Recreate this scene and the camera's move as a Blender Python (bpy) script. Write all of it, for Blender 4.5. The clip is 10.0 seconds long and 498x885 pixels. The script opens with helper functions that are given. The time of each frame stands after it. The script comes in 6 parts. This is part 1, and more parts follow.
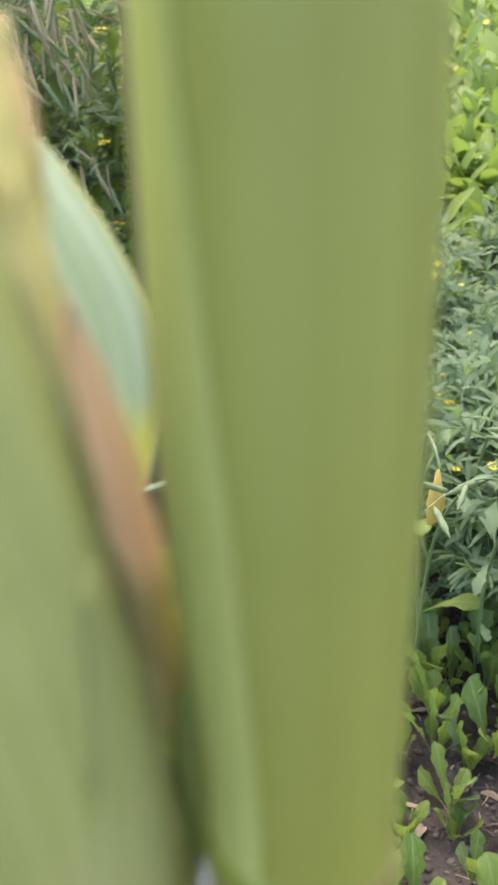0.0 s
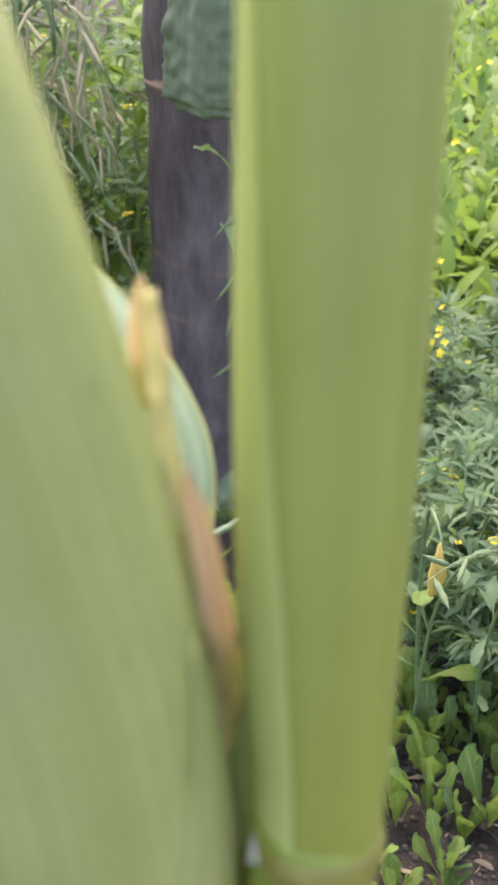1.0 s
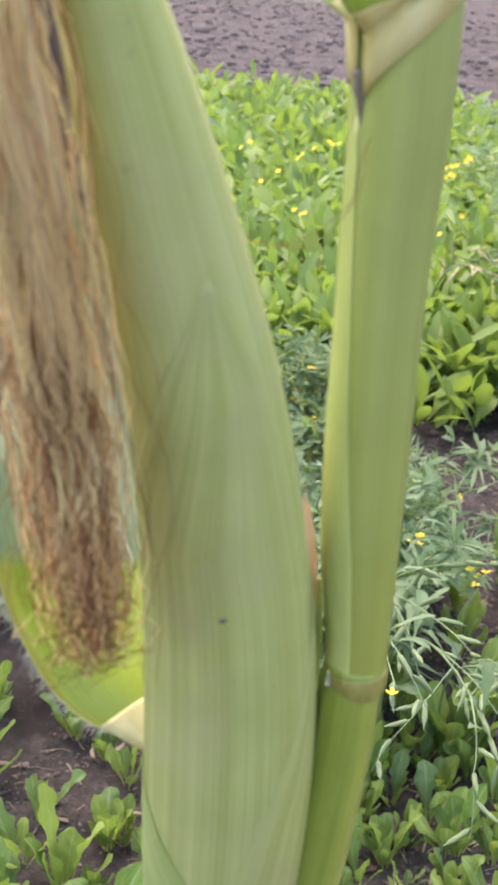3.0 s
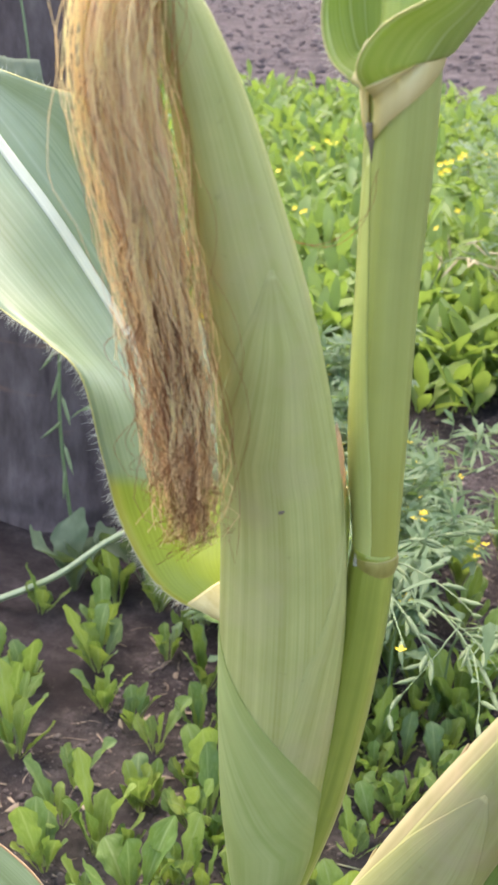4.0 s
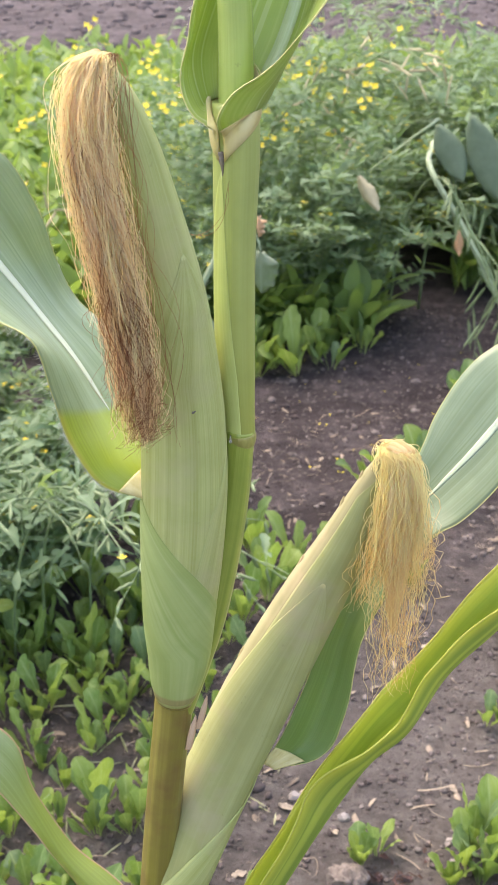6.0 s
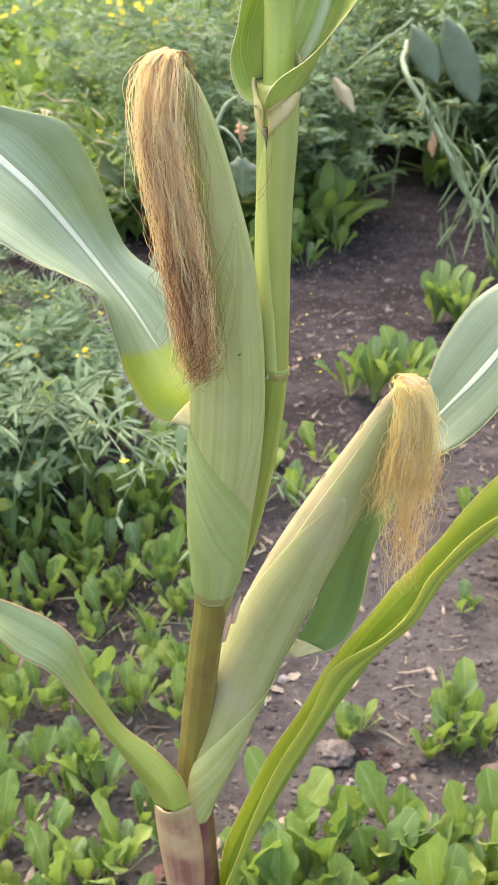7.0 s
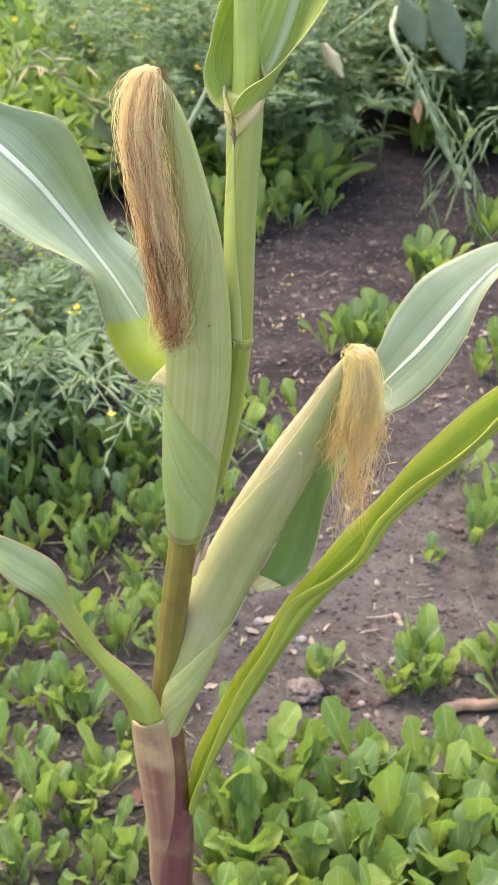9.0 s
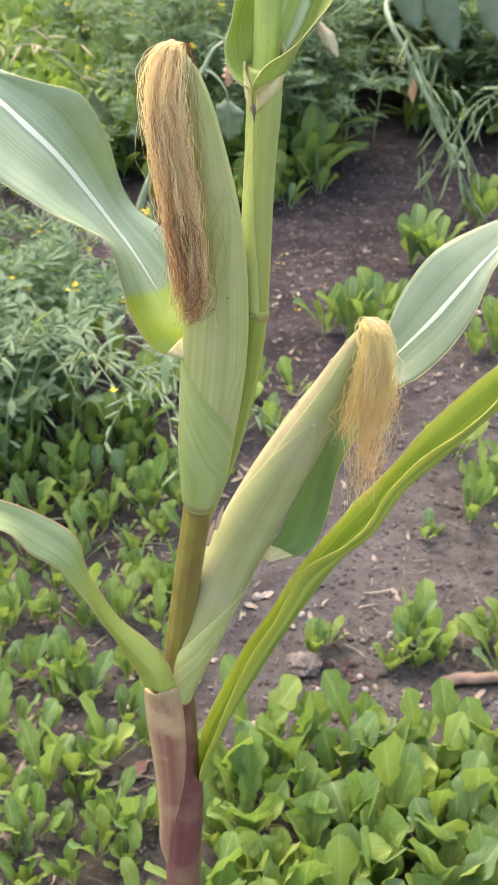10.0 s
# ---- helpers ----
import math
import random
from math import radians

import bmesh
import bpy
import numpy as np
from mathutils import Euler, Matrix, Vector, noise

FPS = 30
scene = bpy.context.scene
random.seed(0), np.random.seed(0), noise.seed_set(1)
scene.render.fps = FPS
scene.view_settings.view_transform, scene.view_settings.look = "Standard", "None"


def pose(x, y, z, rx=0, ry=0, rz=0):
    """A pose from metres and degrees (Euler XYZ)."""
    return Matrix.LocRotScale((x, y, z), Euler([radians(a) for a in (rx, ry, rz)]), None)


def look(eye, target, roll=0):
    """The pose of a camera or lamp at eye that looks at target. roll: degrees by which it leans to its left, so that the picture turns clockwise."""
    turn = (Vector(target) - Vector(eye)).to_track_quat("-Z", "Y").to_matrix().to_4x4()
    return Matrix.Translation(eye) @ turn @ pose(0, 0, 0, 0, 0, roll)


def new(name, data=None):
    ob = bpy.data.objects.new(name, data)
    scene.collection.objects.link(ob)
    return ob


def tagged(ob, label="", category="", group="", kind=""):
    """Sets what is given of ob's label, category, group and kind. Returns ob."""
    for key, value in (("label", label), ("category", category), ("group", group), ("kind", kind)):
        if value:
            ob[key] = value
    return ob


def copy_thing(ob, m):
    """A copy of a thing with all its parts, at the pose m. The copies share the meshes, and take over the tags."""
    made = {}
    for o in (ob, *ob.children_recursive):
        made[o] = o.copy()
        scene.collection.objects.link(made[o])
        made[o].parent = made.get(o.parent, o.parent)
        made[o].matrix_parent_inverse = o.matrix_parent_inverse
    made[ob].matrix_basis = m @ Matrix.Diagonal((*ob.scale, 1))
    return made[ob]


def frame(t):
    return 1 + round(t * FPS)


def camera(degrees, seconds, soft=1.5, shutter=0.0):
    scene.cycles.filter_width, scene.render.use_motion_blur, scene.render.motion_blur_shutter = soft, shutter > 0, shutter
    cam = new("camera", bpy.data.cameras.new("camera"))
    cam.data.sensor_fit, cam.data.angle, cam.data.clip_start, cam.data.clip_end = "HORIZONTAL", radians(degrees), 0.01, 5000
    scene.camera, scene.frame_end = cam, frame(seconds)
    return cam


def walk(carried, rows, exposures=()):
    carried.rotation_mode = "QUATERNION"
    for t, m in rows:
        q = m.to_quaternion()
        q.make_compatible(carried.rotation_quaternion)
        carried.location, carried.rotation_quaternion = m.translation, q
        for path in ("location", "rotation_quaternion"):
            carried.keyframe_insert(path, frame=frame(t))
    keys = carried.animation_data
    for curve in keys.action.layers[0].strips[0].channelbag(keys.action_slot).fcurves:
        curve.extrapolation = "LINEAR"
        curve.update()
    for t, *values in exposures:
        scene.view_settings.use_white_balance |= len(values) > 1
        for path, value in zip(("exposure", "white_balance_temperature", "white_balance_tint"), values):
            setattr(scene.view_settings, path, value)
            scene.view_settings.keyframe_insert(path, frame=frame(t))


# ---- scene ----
cam = camera(22.00, 10.0)
cam.data.dof.use_dof = True
cam.data.dof.focus_distance = 0.64
cam.data.dof.aperture_fstop = 50.0
PATH = [
    (0, (0.0473, -0.0528, 0.9630), (-0.5064, 0.6309, 0.4876), -2.32),
    (0.5, (0.0599, -0.0650, 0.9777), (-0.5072, 0.6265, 0.5305), -1.20),
    (1, (0.0692, -0.0866, 0.9909), (-0.5014, 0.6118, 0.5590), -0.50),
    (1.5, (0.0727, -0.1070, 1.0009), (-0.4146, 0.6545, 0.5735), -0.54),
    (2, (0.0681, -0.1327, 1.0166), (-0.3627, 0.6477, 0.5633), 0.08),
    (2.2, (0.0672, -0.1472, 1.0234), (-0.3550, 0.6485, 0.5890), 0.46),
    (3.3, (0.1173, -0.2692, 1.0641), (-0.3123, 0.5468, 0.6772), 1.51),
    (3.5, (0.1265, -0.2899, 1.0708), (-0.3032, 0.5249, 0.6818), 0.93),
    (4, (0.1382, -0.3362, 1.0808), (-0.2919, 0.4781, 0.6911), 0.10),
    (4.5, (0.1362, -0.3797, 1.0818), (-0.2136, 0.4666, 0.6802), 0.17),
    (5, (0.1275, -0.4500, 1.1050), (-0.1372, 0.4398, 0.7333), -0.16),
    (5.5, (0.1074, -0.4989, 1.1212), (-0.0621, 0.4061, 0.7311), -1.58),
    (6, (0.0828, -0.5459, 1.1482), (-0.0394, 0.3485, 0.7179), -1.27),
    (6.2, (0.0770, -0.5623, 1.1594), (-0.0238, 0.3168, 0.6935), -1.22),
    (7.3, (0.0481, -0.6286, 1.2309), (-0.0363, 0.1851, 0.7480), -0.76),
    (7.5, (0.0475, -0.6324, 1.2425), (-0.0494, 0.2250, 0.7369), -1.14),
    (8, (0.0615, -0.6570, 1.2472), (-0.0084, 0.1802, 0.7049), 0.89),
    (8.5, (0.0738, -0.6924, 1.2693), (-0.0127, 0.1667, 0.7649), -0.09),
    (9, (0.0768, -0.7039, 1.2658), (-0.0035, 0.1350, 0.7275), 0.57),
    (9.5, (0.0676, -0.7154, 1.2693), (0.0011, 0.1269, 0.7344), 1.19),
    (10, (0.0597, -0.7219, 1.2681), (-0.0093, 0.1101, 0.7176), 1.04),
]
walk(cam, [(t, look(e, g, r)) for t, e, g, r in PATH], [(0, 2.34, 7100, 20), (10, 2.34, 7100, 20)])

# ---- light: a bright, lightly veiled sky with a soft sun behind the plant ----
SUN_DIR = Vector((-0.30, 0.30, 0.90)).normalized()
world = bpy.data.worlds.new("sky")
scene.world = world
world.use_nodes = True
wn = world.node_tree.nodes
sky = wn.new("ShaderNodeTexSky")
sky.sky_type, sky.sun_disc = "NISHITA", False
sky.sun_elevation = math.asin(SUN_DIR.z)
sky.sun_rotation = math.atan2(SUN_DIR.x, SUN_DIR.y)
sky.dust_density, sky.air_density = 4.0, 1.0
world.node_tree.links.new(sky.outputs[0], wn["Background"].inputs[0])
wn["Background"].inputs[1].default_value = 0.15
sun = new("sun", bpy.data.lights.new("sun", "SUN"))
sun.data.energy, sun.data.angle, sun.data.color = 0.28, radians(60), (1.0, 0.95, 0.88)
sun.matrix_world = look((0, 0, 5), Vector((0, 0, 5)) - SUN_DIR)

rng = random.Random(7)


# ---- materials ----
class Mat:
    """A small helper to write node materials."""

    def __init__(self, name):
        self.m = bpy.data.materials.new(name)
        self.m.use_nodes = True
        self.t = self.m.node_tree
        self.b = self.t.nodes["Principled BSDF"]
        self.out = self.t.nodes["Material Output"]

    def n(self, kind, **k):
        node = self.t.nodes.new("ShaderNode" + kind)
        for a, v in k.items():
            node.inputs[a.replace("_", " ")].default_value = v
        return node

    def l(self, a, b):
        self.t.links.new(a, b)

    def coords(self, which, scale=(1, 1, 1)):
        c = self.n("TexCoord")
        mp = self.n("Mapping")
        mp.inputs["Scale"].default_value = scale
        self.l(c.outputs[which], mp.inputs["Vector"])
        return mp.outputs[0]

    def noise(self, vec, scale, detail=4.0, rough=0.55):
        t = self.n("TexNoise", Scale=scale, Detail=detail, Roughness=rough)
        self.l(vec, t.inputs["Vector"])
        return t.outputs["Fac"]

    def ramp(self, fac, stops):
        r = self.n("ValToRGB")
        e = r.color_ramp.elements
        while len(e) < len(stops):
            e.new(0.5)
        for el, (p, c) in zip(e, stops):
            el.position = p
            el.color = (*c, 1) if len(c) == 3 else c
        self.l(fac, r.inputs[0])
        return r.outputs[0]

    def mix(self, fac, a, b, mode="MIX"):
        x = self.n("Mix")
        x.data_type, x.blend_type = "RGBA", mode
        for sock, v in ((x.inputs[0], fac), (x.inputs[6], a), (x.inputs[7], b)):
            if isinstance(v, (int, float)):
                sock.default_value = v
            elif isinstance(v, tuple):
                sock.default_value = (*v, 1)
            else:
                self.l(v, sock)
        return x.outputs[2]

    def bump(self, h, strength, dist):
        b = self.n("Bump", Strength=strength, Distance=dist)
        self.l(h, b.inputs["Height"])
        self.l(b.outputs[0], self.b.inputs["Normal"])

    def finish(self, colour, rough=0.5, spec=0.5, thin=0.0, thin_colour=None):
        self.l(colour, self.b.inputs["Base Color"])
        self.b.inputs["Roughness"].default_value = rough
        self.b.inputs["Specular IOR Level"].default_value = spec
        if thin:
            tr = self.n("BsdfTranslucent")
            if thin_colour is None:
                self.l(colour, tr.inputs[0])
            else:
                self.l(thin_colour, tr.inputs[0])
            ms = self.n("MixShader", Fac=thin)
            self.l(self.b.outputs[0], ms.inputs[1])
            self.l(tr.outputs[0], ms.inputs[2])
            self.l(ms.outputs[0], self.out.inputs[0])
        return self.m


def veined(name, dark, light, veins, along, rough=0.42, spec=0.5, thin=0.0, thin_rgb=None, bump=0.25, blotch=None, spots=0.0, base_tint=None, tint_to=0.2, end_tint=None, rim=False, stripe=None, lines=None, margin=None):
    """Long parallel-veined plant skin; u runs across the piece and v along it."""
    k = Mat(name)
    uv = k.coords("UV", (veins, along, 1))
    fine = k.noise(uv, 1.0, 3.0, 0.6)
    broad = k.noise(k.coords("UV", (veins * 0.22, along * 0.6, 1)), 1.0, 2.0)
    col = k.ramp(fine, [(0.32, dark), (0.68, light)])
    mott = k.noise(k.coords("Object"), 55.0, 3.0)
    mid = tuple((a + b) / 2 for a, b in zip(dark, light))
    col = k.mix(k.ramp(broad, [(0.35, (0, 0, 0)), (0.7, (0.6, 0.6, 0.6))]), col, tuple(min(1, c * 1.22) for c in mid))
    col = k.mix(k.ramp(mott, [(0.4, (0, 0, 0)), (0.75, (0.35, 0.35, 0.35))]), col, tuple(c * 0.8 for c in dark))
    band = k.noise(k.coords("UV", (veins * 0.12, along * 0.25, 1)), 1.0, 2.0)
    col = k.mix(k.ramp(band, [(0.42, (0, 0, 0)), (0.62, (0.55, 0.55, 0.55))]), col, tuple(c * q for c, q in zip(dark, (0.88, 0.84, 0.72))))
    # tints the first part along v; with rim, a sharp border imitates light through the leaf
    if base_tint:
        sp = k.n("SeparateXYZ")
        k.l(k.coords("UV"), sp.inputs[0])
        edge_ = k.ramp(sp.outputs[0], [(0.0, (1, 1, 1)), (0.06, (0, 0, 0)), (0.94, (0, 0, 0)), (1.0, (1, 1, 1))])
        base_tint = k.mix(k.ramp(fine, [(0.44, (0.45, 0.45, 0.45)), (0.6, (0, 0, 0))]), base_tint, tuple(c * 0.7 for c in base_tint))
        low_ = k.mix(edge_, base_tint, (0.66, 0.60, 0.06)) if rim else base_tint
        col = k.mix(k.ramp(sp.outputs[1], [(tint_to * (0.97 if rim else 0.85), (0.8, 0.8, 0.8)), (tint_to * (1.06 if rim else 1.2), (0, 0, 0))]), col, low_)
    if stripe:
        lines_ = k.noise(k.coords("UV", (11, 0.8, 1)), 1.0, 2.0)
        col = k.mix(k.ramp(lines_, [(0.50, (0, 0, 0)), (0.57, (0.85, 0.85, 0.85))]), col, stripe)
    if lines:
        thread = k.noise(k.coords("UV", (46, 0.5, 1)), 1.0, 0.0)
        col = k.mix(k.ramp(thread, [(0.60, (0, 0, 0)), (0.66, (0.6, 0.6, 0.6))]), col, lines)
    if margin:
        sp = k.n("SeparateXYZ")
        k.l(k.coords("UV"), sp.inputs[0])
        wide = margin[1]
        col = k.mix(k.ramp(sp.outputs[0], [(0.0, (0.9, 0.9, 0.9)), (wide * 0.5, (0.75, 0.75, 0.75)), (wide * 1.5, (0, 0, 0)), (1 - wide * 1.5, (0, 0, 0)), (1 - wide * 0.5, (0.75, 0.75, 0.75)), (1.0, (0.9, 0.9, 0.9))]), col, margin[0])
    if end_tint:
        sp = k.n("SeparateXYZ")
        k.l(k.coords("UV"), sp.inputs[0])
        col = k.mix(k.ramp(sp.outputs[1], [(0.30, (0, 0, 0)), (0.72, (0.55, 0.55, 0.55)), (0.97, (0.9, 0.9, 0.9))]), col, end_tint)
    if blotch:
        big = k.noise(k.coords("Object"), 22.0, 4.0, 0.6)
        col = k.mix(k.ramp(big, [(0.5, (0, 0, 0)), (0.68, (0.85, 0.85, 0.85))]), col, blotch)
    if spots:
        sp = k.noise(k.coords("Object"), 260.0, 2.0)
        col = k.mix(k.ramp(sp, [(0.70, (0, 0, 0)), (0.76, (spots, spots, spots))]), col, (0.10, 0.07, 0.03))
    k.bump(fine, bump, 0.0006)
    tc = None
    if thin and thin_rgb:
        tc = k.mix(0.55, col, thin_rgb)
    return k.finish(col, rough, spec, thin, tc)


def herb(name, dark, light, rough=0.5, thin=0.3, scale=40.0, spec=0.4):
    """Soft leaf of a garden herb, each piece with a tone of its own."""
    k = Mat(name)
    isl = k.n("NewGeometry").outputs["Random Per Island"]
    rnd = k.n("ObjectInfo").outputs["Random"]
    n1 = k.noise(k.coords("Object"), scale, 4.0)
    base = k.ramp(isl, [(0.0, dark), (1.0, light)])
    base = k.mix(k.ramp(rnd, [(0.0, (0, 0, 0)), (1.0, (0.45, 0.45, 0.45))]), base, light)
    base = k.mix(k.ramp(n1, [(0.35, (0.4, 0.4, 0.4)), (0.65, (0, 0, 0))]), base, tuple(c * 0.7 for c in dark))
    k.bump(n1, 0.35, 0.002)
    return k.finish(base, rough, spec, thin, k.mix(0.5, base, (0.32, 0.48, 0.05)))


M_STALK = veined("stalk_green_skin", (0.25, 0.34, 0.065), (0.36, 0.44, 0.12), 26, 1.2, 0.38, spots=0.25)
M_SHEATH = veined("sheath_pale_green", (0.295, 0.355, 0.088), (0.37, 0.425, 0.132), 40, 1.0, 0.40, thin=0.08, end_tint=(0.275, 0.295, 0.045))
M_MARGIN = veined("sheath_margin_yellow", (0.42, 0.50, 0.13), (0.52, 0.58, 0.21), 20, 1.0, 0.4, thin=0.15)
M_STEM_MID = veined("stem_deep_green", (0.185, 0.245, 0.032), (0.29, 0.345, 0.065), 22, 1.0, 0.32)
M_NODE = veined("node_olive_band", (0.20, 0.185, 0.040), (0.29, 0.28, 0.075), 20, 1.0, 0.4)
M_OLIVE = veined("stem_olive_brown", (0.16, 0.135, 0.022), (0.29, 0.255, 0.055), 16, 0.5, 0.3, blotch=(0.14, 0.075, 0.025))
M_PURPLE = veined("sheath_purple_red", (0.10, 0.030, 0.028), (0.19, 0.075, 0.058), 18, 0.5, 0.34, blotch=(0.22, 0.13, 0.07))
M_PINK = veined("sheath_pink_cream", (0.23, 0.085, 0.062), (0.50, 0.37, 0.18), 11, 0.45, 0.4, blotch=(0.50, 0.37, 0.18), spots=0.35, base_tint=(0.36, 0.29, 0.12), tint_to=0.15)
M_HUSK = veined("husk_pale_green", (0.33, 0.38, 0.112), (0.475, 0.51, 0.208), 84, 0.8, 0.55, 0.3, thin=0.06, bump=0.5, spots=0.15, blotch=(0.42, 0.42, 0.19))
M_BLUSH = veined("husk_pinkish_green", (0.315, 0.30, 0.140), (0.405, 0.375, 0.20), 24, 1.0, 0.6, 0.2, thin=0.08, blotch=(0.45, 0.37, 0.21))
M_HUSK_LOW = veined("husk_muted_green", (0.295, 0.320, 0.115), (0.385, 0.405, 0.175), 28, 0.8, 0.6, 0.25, thin=0.06, spots=0.15, blotch=(0.37, 0.34, 0.18))
M_HUSK_SIDE = veined("husk_leafy_green", (0.27, 0.36, 0.10), (0.39, 0.46, 0.18), 30, 1.0, 0.5, 0.3, thin=0.06, base_tint=(0.30, 0.25, 0.09), tint_to=0.09)
M_DRY = veined("husk_dry_orange", (0.78, 0.60, 0.38), (0.88, 0.76, 0.56), 18, 1.0, 0.6, 0.2, thin=0.4, base_tint=(0.46, 0.44, 0.18), tint_to=0.35)
M_HUSK_DRY = veined("husk_yellowing_margin", (0.50, 0.49, 0.19), (0.62, 0.57, 0.27), 10, 1.0, 0.6, 0.2, thin=0.2, blotch=(0.66, 0.50, 0.28))
M_PEACH = veined("husk_peach_margin", (0.40, 0.34, 0.16), (0.52, 0.44, 0.23), 14, 1.0, 0.6, 0.2, thin=0.1, blotch=(0.50, 0.36, 0.22))
M_DRY_PINK = veined("bract_dry_pink", (0.56, 0.37, 0.22), (0.70, 0.52, 0.33), 12, 1.0, 0.6, 0.2, thin=0.15)
# base_tint here paints the glow of light through the lower blade; the yellow rim is real
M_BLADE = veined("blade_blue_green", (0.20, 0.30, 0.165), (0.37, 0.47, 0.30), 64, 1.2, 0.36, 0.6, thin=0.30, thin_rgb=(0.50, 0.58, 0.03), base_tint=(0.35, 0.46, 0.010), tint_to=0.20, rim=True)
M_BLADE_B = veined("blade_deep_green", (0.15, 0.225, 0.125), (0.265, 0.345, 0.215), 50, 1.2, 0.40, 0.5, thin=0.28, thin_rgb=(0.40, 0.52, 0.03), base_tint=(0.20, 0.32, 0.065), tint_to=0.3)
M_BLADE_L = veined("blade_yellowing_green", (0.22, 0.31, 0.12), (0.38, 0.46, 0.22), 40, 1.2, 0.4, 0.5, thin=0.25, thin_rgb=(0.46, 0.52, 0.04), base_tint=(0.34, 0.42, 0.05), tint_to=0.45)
M_BLADE_Y = veined("blade_yellow_green", (0.20, 0.33, 0.055), (0.46, 0.54, 0.10), 16, 1.2, 0.4, 0.5, thin=0.32, thin_rgb=(0.56, 0.66, 0.04), stripe=(0.50, 0.58, 0.10), margin=((0.66, 0.66, 0.09), 0.11))
M_BLADE_G = veined("blade_fresh_green", (0.28, 0.40, 0.080), (0.50, 0.58, 0.19), 60, 1.0, 0.38, 0.5, thin=0.42, thin_rgb=(0.42, 0.56, 0.07), lines=(0.60, 0.66, 0.34))
M_RIB = veined("midrib_white", (0.50, 0.57, 0.40), (0.64, 0.70, 0.54), 8, 1.0, 0.35, 0.5, thin=0.1)
M_RIB_G = veined("midrib_pale_green", (0.40, 0.50, 0.22), (0.52, 0.60, 0.32), 8, 1.0, 0.35, 0.5, thin=0.1)
M_COLLAR = veined("collar_cream", (0.62, 0.54, 0.22), (0.74, 0.68, 0.36), 10, 2.0, 0.5, 0.3, thin=0.15)
M_EDGE = veined("edge_yellow", (0.42, 0.45, 0.14), (0.56, 0.56, 0.24), 4, 6.0, 0.45, 0.4, thin=0.2)
M_EDGE_PINK = veined("edge_pinkish", (0.44, 0.28, 0.14), (0.58, 0.44, 0.22), 4, 6.0, 0.45, 0.4, thin=0.2)
M_RIB_B = veined("midrib_grey_green", (0.36, 0.45, 0.29), (0.48, 0.56, 0.40), 8, 1.0, 0.35, 0.5, thin=0.1)
M_EDGE_LIME = veined("edge_lime", (0.50, 0.54, 0.09), (0.64, 0.64, 0.14), 4, 6.0, 0.45, 0.4, thin=0.3)
M_HAIR = veined("margin_hair", (0.62, 0.64, 0.50), (0.74, 0.74, 0.62), 2, 2, 0.6, 0.3, thin=0.2)
M_SCAR = veined("node_scar_dark", (0.09, 0.075, 0.06), (0.24, 0.21, 0.16), 10, 4, 0.7)


def silk_material(name, root, tip, dark):
    k = Mat(name)
    uv = k.n("TexCoord").outputs["UV"]
    sep = k.n("SeparateXYZ")
    k.l(uv, sep.inputs[0])
    isl = k.n("NewGeometry").outputs["Random Per Island"]
    col = k.ramp(isl, [(0.0, tuple(c * 0.85 for c in root)), (0.6, root), (1.0, tuple(min(1, c * 1.15) for c in root))])
    old = k.ramp(isl, [(0.0, dark), (0.20, dark), (0.36, tip), (0.7, tip), (1.0, root)])
    col = k.mix(k.ramp(sep.outputs[1], [(0.55, (0, 0, 0)), (0.85, (0.9, 0.9, 0.9))]), col, old)
    n1 = k.noise(k.coords("Object"), 120.0, 3.0)
    col = k.mix(k.ramp(n1, [(0.45, (0, 0, 0)), (0.7, (0.35, 0.35, 0.35))]), col, tip)
    return k.finish(col, 0.45, 0.3, 0.68)


M_SILK_BROWN = silk_material("silk_tan_brown", (1.0, 0.87, 0.56), (1.0, 0.78, 0.46), (0.34, 0.14, 0.09))
M_SILK_DARK = silk_material("silk_dark_brown", (0.42, 0.22, 0.10), (0.30, 0.12, 0.06), (0.20, 0.06, 0.04))
M_SILK_CORE = veined("silk_tan_mass", (0.78, 0.53, 0.28), (0.94, 0.72, 0.44), 70, 2.5, 0.6, 0.2, thin=0.35, bump=1.0)
M_SILK_HEART = veined("silk_golden_mass", (0.86, 0.64, 0.30), (0.98, 0.82, 0.50), 60, 2.0, 0.6, 0.2, thin=0.45, bump=1.0)
M_SILK_GOLD = silk_material("silk_golden", (1.0, 0.91, 0.54), (1.0, 0.84, 0.42), (0.85, 0.58, 0.24))

